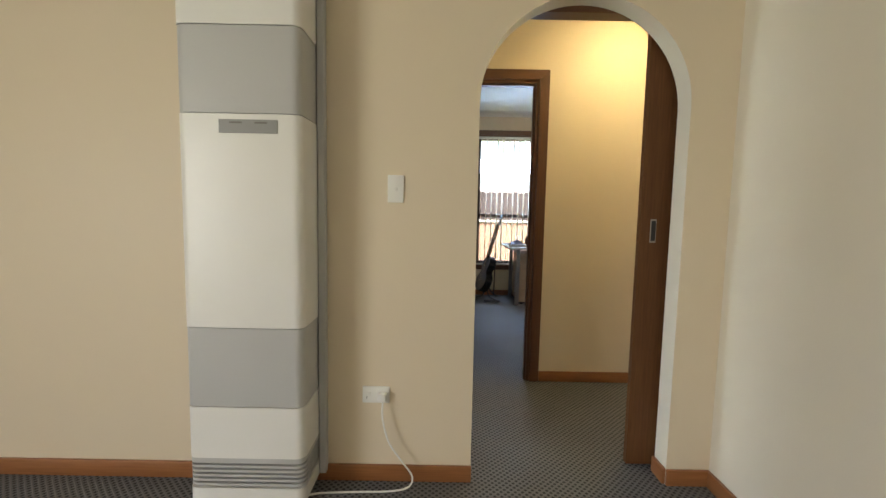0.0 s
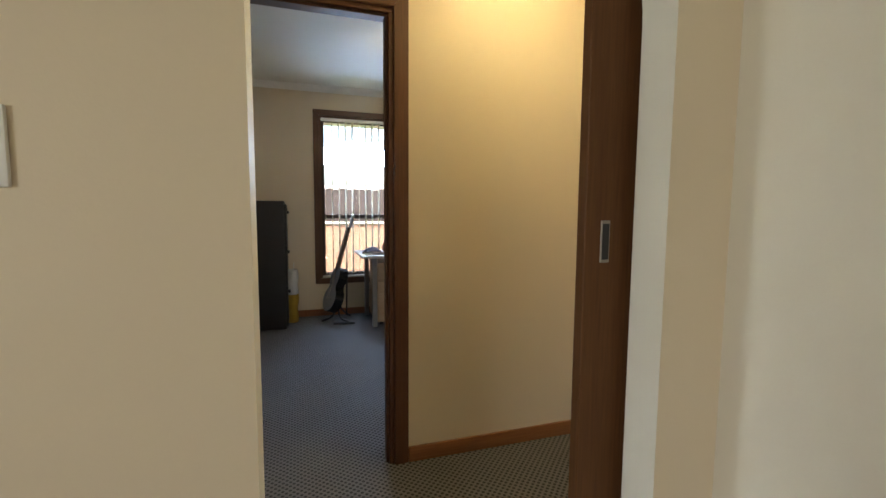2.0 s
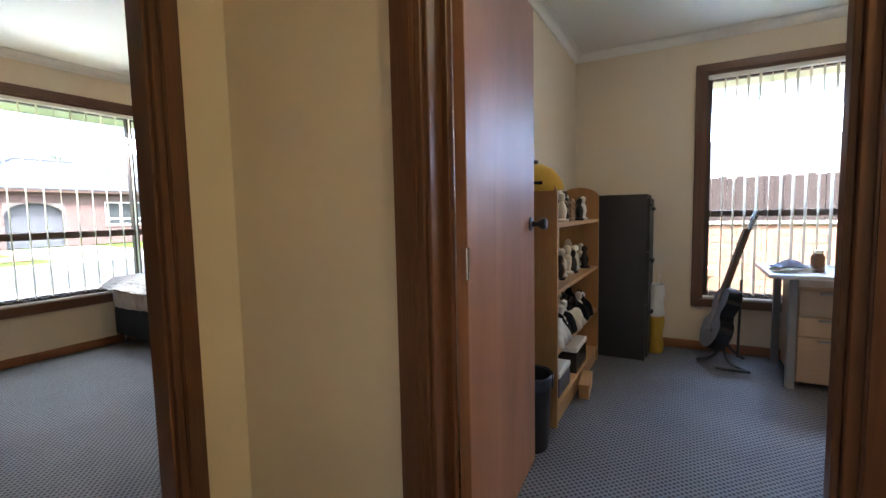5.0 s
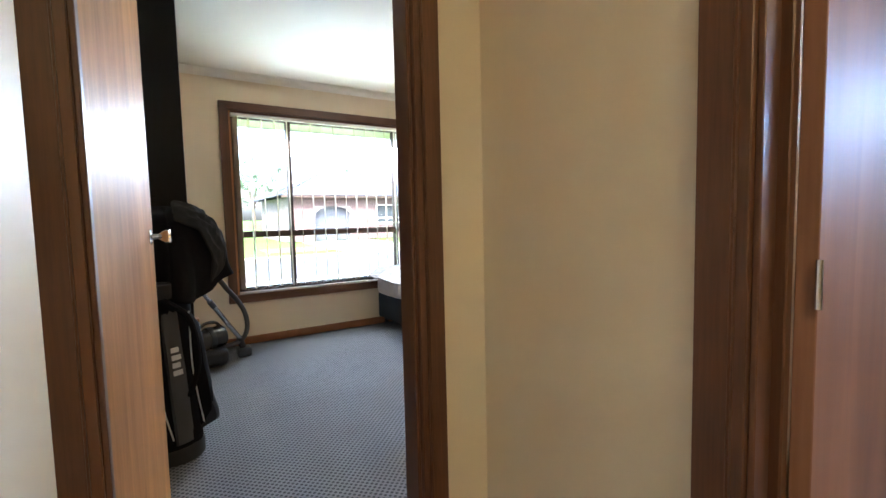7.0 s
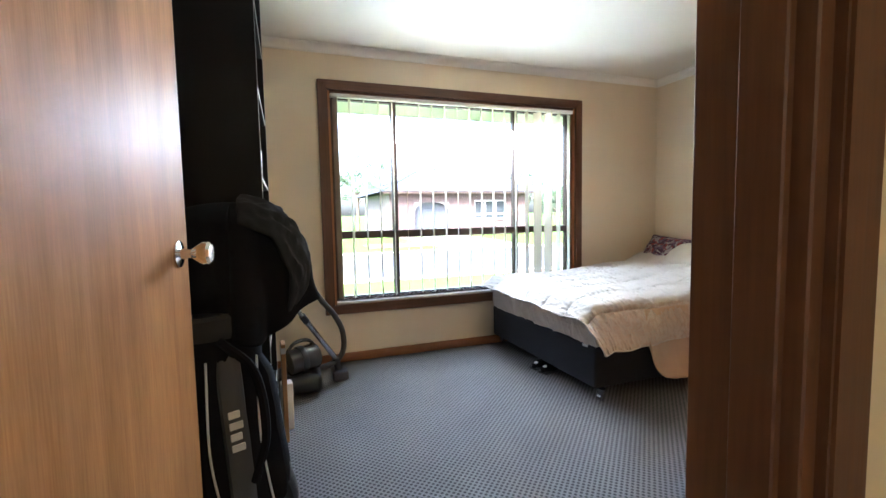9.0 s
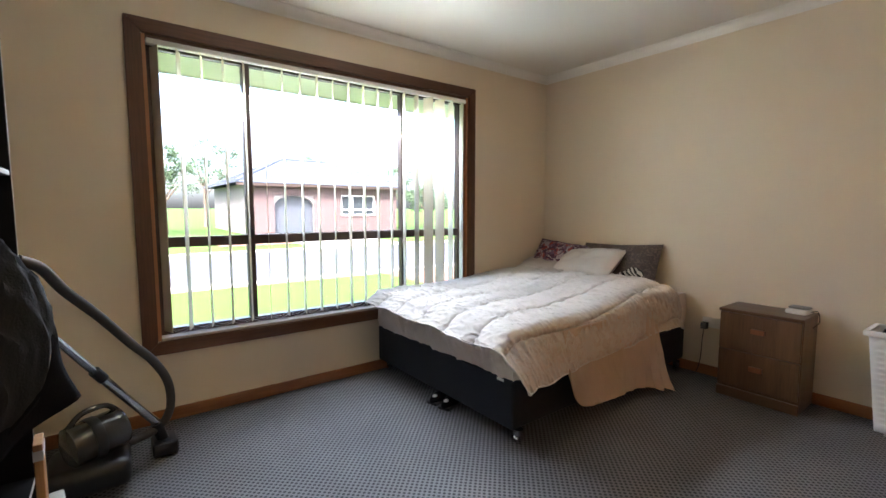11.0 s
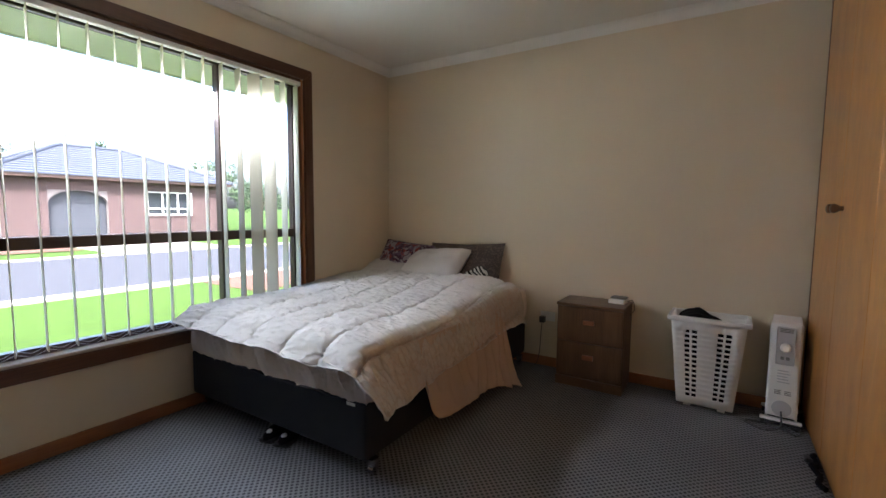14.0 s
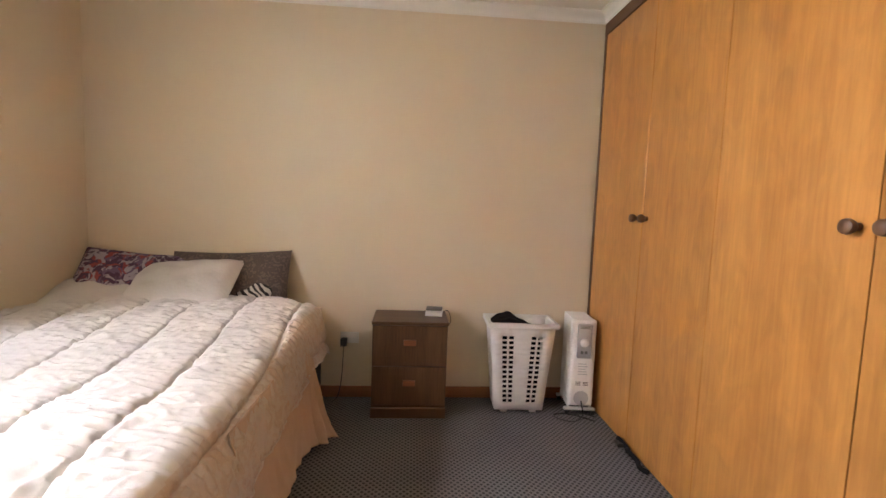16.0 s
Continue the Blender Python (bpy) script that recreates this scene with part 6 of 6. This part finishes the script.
def fast_bricks(name, mat, parent, axis, f0, f1, a0, a1, z0, z1, bl=0.24, bh=0.086, jn=0.007):
    """A face of stretcher-bond bricks as one mesh."""
    vs, fs = [], []
    j = 0
    z = z0
    while z < z1 - 0.02:
        y = a0 - (bl / 2 if j % 2 else 0)
        while y < a1:
            a, b = max(y, a0) + jn / 2, min(y + bl, a1) - jn / 2
            if b - a > 0.03:
                lo, hi = z + jn / 2, min(z + bh, z1) - jn / 2
                i = len(vs)
                for p in ((a, lo), (b, lo), (b, hi), (a, hi)):
                    vs.append((p[0], f0, p[1]) if axis == "x" else (f0, p[0], p[1]))
                for p in ((a, lo), (b, lo), (b, hi), (a, hi)):
                    vs.append((p[0], f1, p[1]) if axis == "x" else (f1, p[0], p[1]))
                fs += [(i + 4, i + 5, i + 6, i + 7), (i, i + 1, i + 5, i + 4), (i + 1, i + 2, i + 6, i + 5), (i + 2, i + 3, i + 7, i + 6), (i + 3, i, i + 4, i + 7)]
            y += bl
        z += bh
        j += 1
    me = bpy.data.meshes.new(name)
    me.from_pydata(vs, [], fs)
    me.materials.append(mat)
    ob = new(name, me)
    ob.parent = parent
    ob["kind"] = "stuff"
    return ob


def neighbour():
    ob = thing("neighbour_house", "single-storey red brick house with a tiled hip roof and arched garage", "house", pose(-29, 0, 0))
    y0, y1, z0, z1 = 9.3, 19.6, -0.2, 2.75
    bm = bmesh.new()
    ga, gb, gs = 11.0, 13.45, 1.45
    c, r = (ga + gb) / 2, (gb - ga) / 2
    box(bm, -0.25, 0, y0, ga, z0, z1)
    box(bm, -0.25, 0, gb, 15.35, z0, z1)
    box(bm, -0.25, 0, 15.35, 17.85, z0, 0.85)
    box(bm, -0.25, 0, 15.35, 17.85, 2.2, z1)
    box(bm, -0.25, 0, 17.85, y1, z0, z1)
    n = 16
    for i in range(n):
        ya, yb = c - r * math.cos(math.pi * i / n), c - r * math.cos(math.pi * (i + 1) / n)
        za, zb = gs + 0.65 * math.sin(math.pi * i / n), gs + 0.65 * math.sin(math.pi * (i + 1) / n)
        q = [bm.verts.new(p) for p in ((0, ya, za), (0, yb, zb), (0, yb, z1), (0, ya, z1), (-0.25, ya, za), (-0.25, yb, zb), (-0.25, yb, z1), (-0.25, ya, z1))]
        for f in ((0, 1, 2, 3), (4, 5, 1, 0), (3, 2, 6, 7)):
            bm.faces.new([q[j] for j in f])
    box(bm, -9, -8.8, y0, y1, z0, z1)
    box(bm, -8.8, -0.25, y0, y0 + 0.25, z0, z1)
    box(bm, -8.8, -0.25, y1 - 0.25, y1, z0, z1)
    wallp = part("wall", bm, MORTAR, ob, "red brick wall")
    part("garage_door", B(-0.45, -0.35, ga - 0.1, gb + 0.1, z0, 2.2), ROLLER, ob, "grey roller garage door")
    for k in range(10):
        part("door_rib", B(-0.35, -0.33, ga, gb, 0.0 + k * 0.21, 0.17 + k * 0.21), ROLLER, ob)
    w = part("window", B(-0.18, -0.12, 15.35, 17.85, 0.85, 2.2), DARKW, ob)
    for a in (15.35, 16.15, 17.0, 17.78):
        part("frame", B(-0.12, -0.06, a, a + 0.07, 0.85, 2.2), CARD, w)
    for a in (0.85, 1.2, 2.13):
        part("frame", B(-0.12, -0.07, 15.35, 17.85, a, a + 0.07), CARD, w)
    part("sill", B(-0.05, 0.06, 15.3, 17.9, 0.78, 0.85), BRICK, w)
    part("fascia", B(0.45, 0.5, y0 - 0.5, y1 + 0.5, 2.65, 2.85), ALU, ob)
    tiled_roof(ob, ((-9.5, y0 - 0.55), (0.55, y1 + 0.55), 2.82), (y0 + 3.6, y1 - 3.6, 4.75), ROOF)
    for a, b, c0, c1 in ((y0, ga, z0, z1), (gb, 15.35, z0, z1), (15.35, 17.85, z0, 0.78), (15.35, 17.85, 2.2, z1), (17.85, y1, z0, z1), (ga, gb, gs + 0.66, z1)):
        fast_bricks("brickwork", BRICK, wallp, "y", 0.0, 0.012, a, b, c0, c1)
    return ob


neighbour()


def tree(x, y, h, seed, r=1.6):
    rr = random.Random(seed)
    ob = thing("tree", "leafy green garden tree", "tree", pose(x, y, GZ + 0.3))
    bm = bmesh.new()
    cyl(bm, (0, 0, -0.4), (0.05, 0.0, h * 0.5), 0.16, 0.09, 10)
    for k in range(6):
        a = k * 1.1
        cyl(bm, (0.03, 0, h * (0.3 + 0.03 * k)), (r * 0.6 * math.cos(a), r * 0.6 * math.sin(a), h * (0.6 + 0.05 * k)), 0.06, 0.02, 6)
    part("trunk", bm, BARK, ob)
    vs, fs = [], []
    for c in range(38):
        u = Vector((rr.gauss(0, 1), rr.gauss(0, 1), rr.gauss(0, 1))).normalized() * rr.random() ** 0.4
        cx, cy, cz = u.x * r, u.y * r, h * 0.68 + u.z * h * 0.30
        for k in range(60):
            p = Vector((cx + rr.gauss(0, 0.22), cy + rr.gauss(0, 0.22), cz + rr.gauss(0, 0.20)))
            d = Vector((rr.gauss(0, 1), rr.gauss(0, 1), rr.gauss(0, 1))).normalized() * 0.09
            e = d.orthogonal().normalized() * 0.045
            i = len(vs)
            vs += [p - d, p + e, p + d, p - e]
            fs.append((i, i + 1, i + 2, i + 3))
    me = bpy.data.meshes.new("crown")
    me.from_pydata(vs, [], fs)
    me.materials.append(LEAF)
    cr = new("crown", me)
    cr.parent = ob


tree(-31, 5.5, 5.2, 1, 2.2)
tree(-33, 2.0, 5.8, 2, 2.6)
tree(-40, 9.0, 7.0, 3, 3.0)
tree(-38, 24.5, 5.5, 4, 2.4)
tree(-30, 22.8, 3.2, 5, 1.8)
tree(-42, 18.0, 6.4, 6, 3.0)


def side_yard():
    """Low orange brick wall and a paling fence behind the study."""
    w = thing("garden_wall", "low orange brick garden wall with a pale ledge", "wall", pose(0, 0, 0))
    part("core", B(-3.0, 5.0, 8.82, 9.05, GZ, 0.93), MORTARO, w)
    fast_bricks("brickwork", BRICKO, w, "x", 8.815, 8.80, -3.0, 5.0, GZ, 0.92)
    part("ledge", B(-3.0, 0.62, 8.55, 8.80, 0.32, 0.42, bevel=0.01), BRICKO, w)
    part("coping", B(-3.0, 5.0, 8.78, 9.08, 0.93, 0.97, bevel=0.01), CONCRETE, w)
    fe = thing("paling_fence", "weathered brown paling fence above the wall", "fence", pose(0, 0, 0))
    for z in (1.02, 1.42):
        part("rail", B(-3.0, 5.0, 9.20, 9.26, z, z + 0.07), FENCE, fe)
    me = mesh_of("paling", B(-0.048, 0.048, 0.0, 0.016, 0.0, 1.92, bevel=0.002), FENCE)
    for k in range(80):
        p = new("paling", me)
        p.parent = fe
        p.matrix_basis = pose(-3.0 + k * 0.0975, 9.182 - 0.006 * (k % 2), GZ + 0.01 * math.sin(k * 2.7))
    hs = thing("back_house", "neighbouring house with a pale tiled roof behind the fence", "house", pose(0, 0, 0))
    part("wall", B(-8, 12, 15.0, 15.3, GZ, 1.3), MORTAR, hs)
    fast_bricks("brickwork", BRICKO, hs, "x", 14.98, 14.995, -8, 12, 1.0, 1.3)
    bm = bmesh.new()
    for k in range(14):
        z, y = 1.30 + k * 0.055, 14.4 + k * 0.30
        v = [bm.verts.new(p) for p in ((-9, y, z + 0.03), (13, y, z + 0.03), (13, y + 0.32, z + 0.055), (-9, y + 0.32, z + 0.055), (-9, y, z - 0.02), (13, y, z - 0.02))]
        bm.faces.new(v[:4])
        bm.faces.new((v[4], v[5], v[1], v[0]))
    part("roof", bm, PALEROOF, hs, "pale tiled roof in courses")
    return w


side_yard()
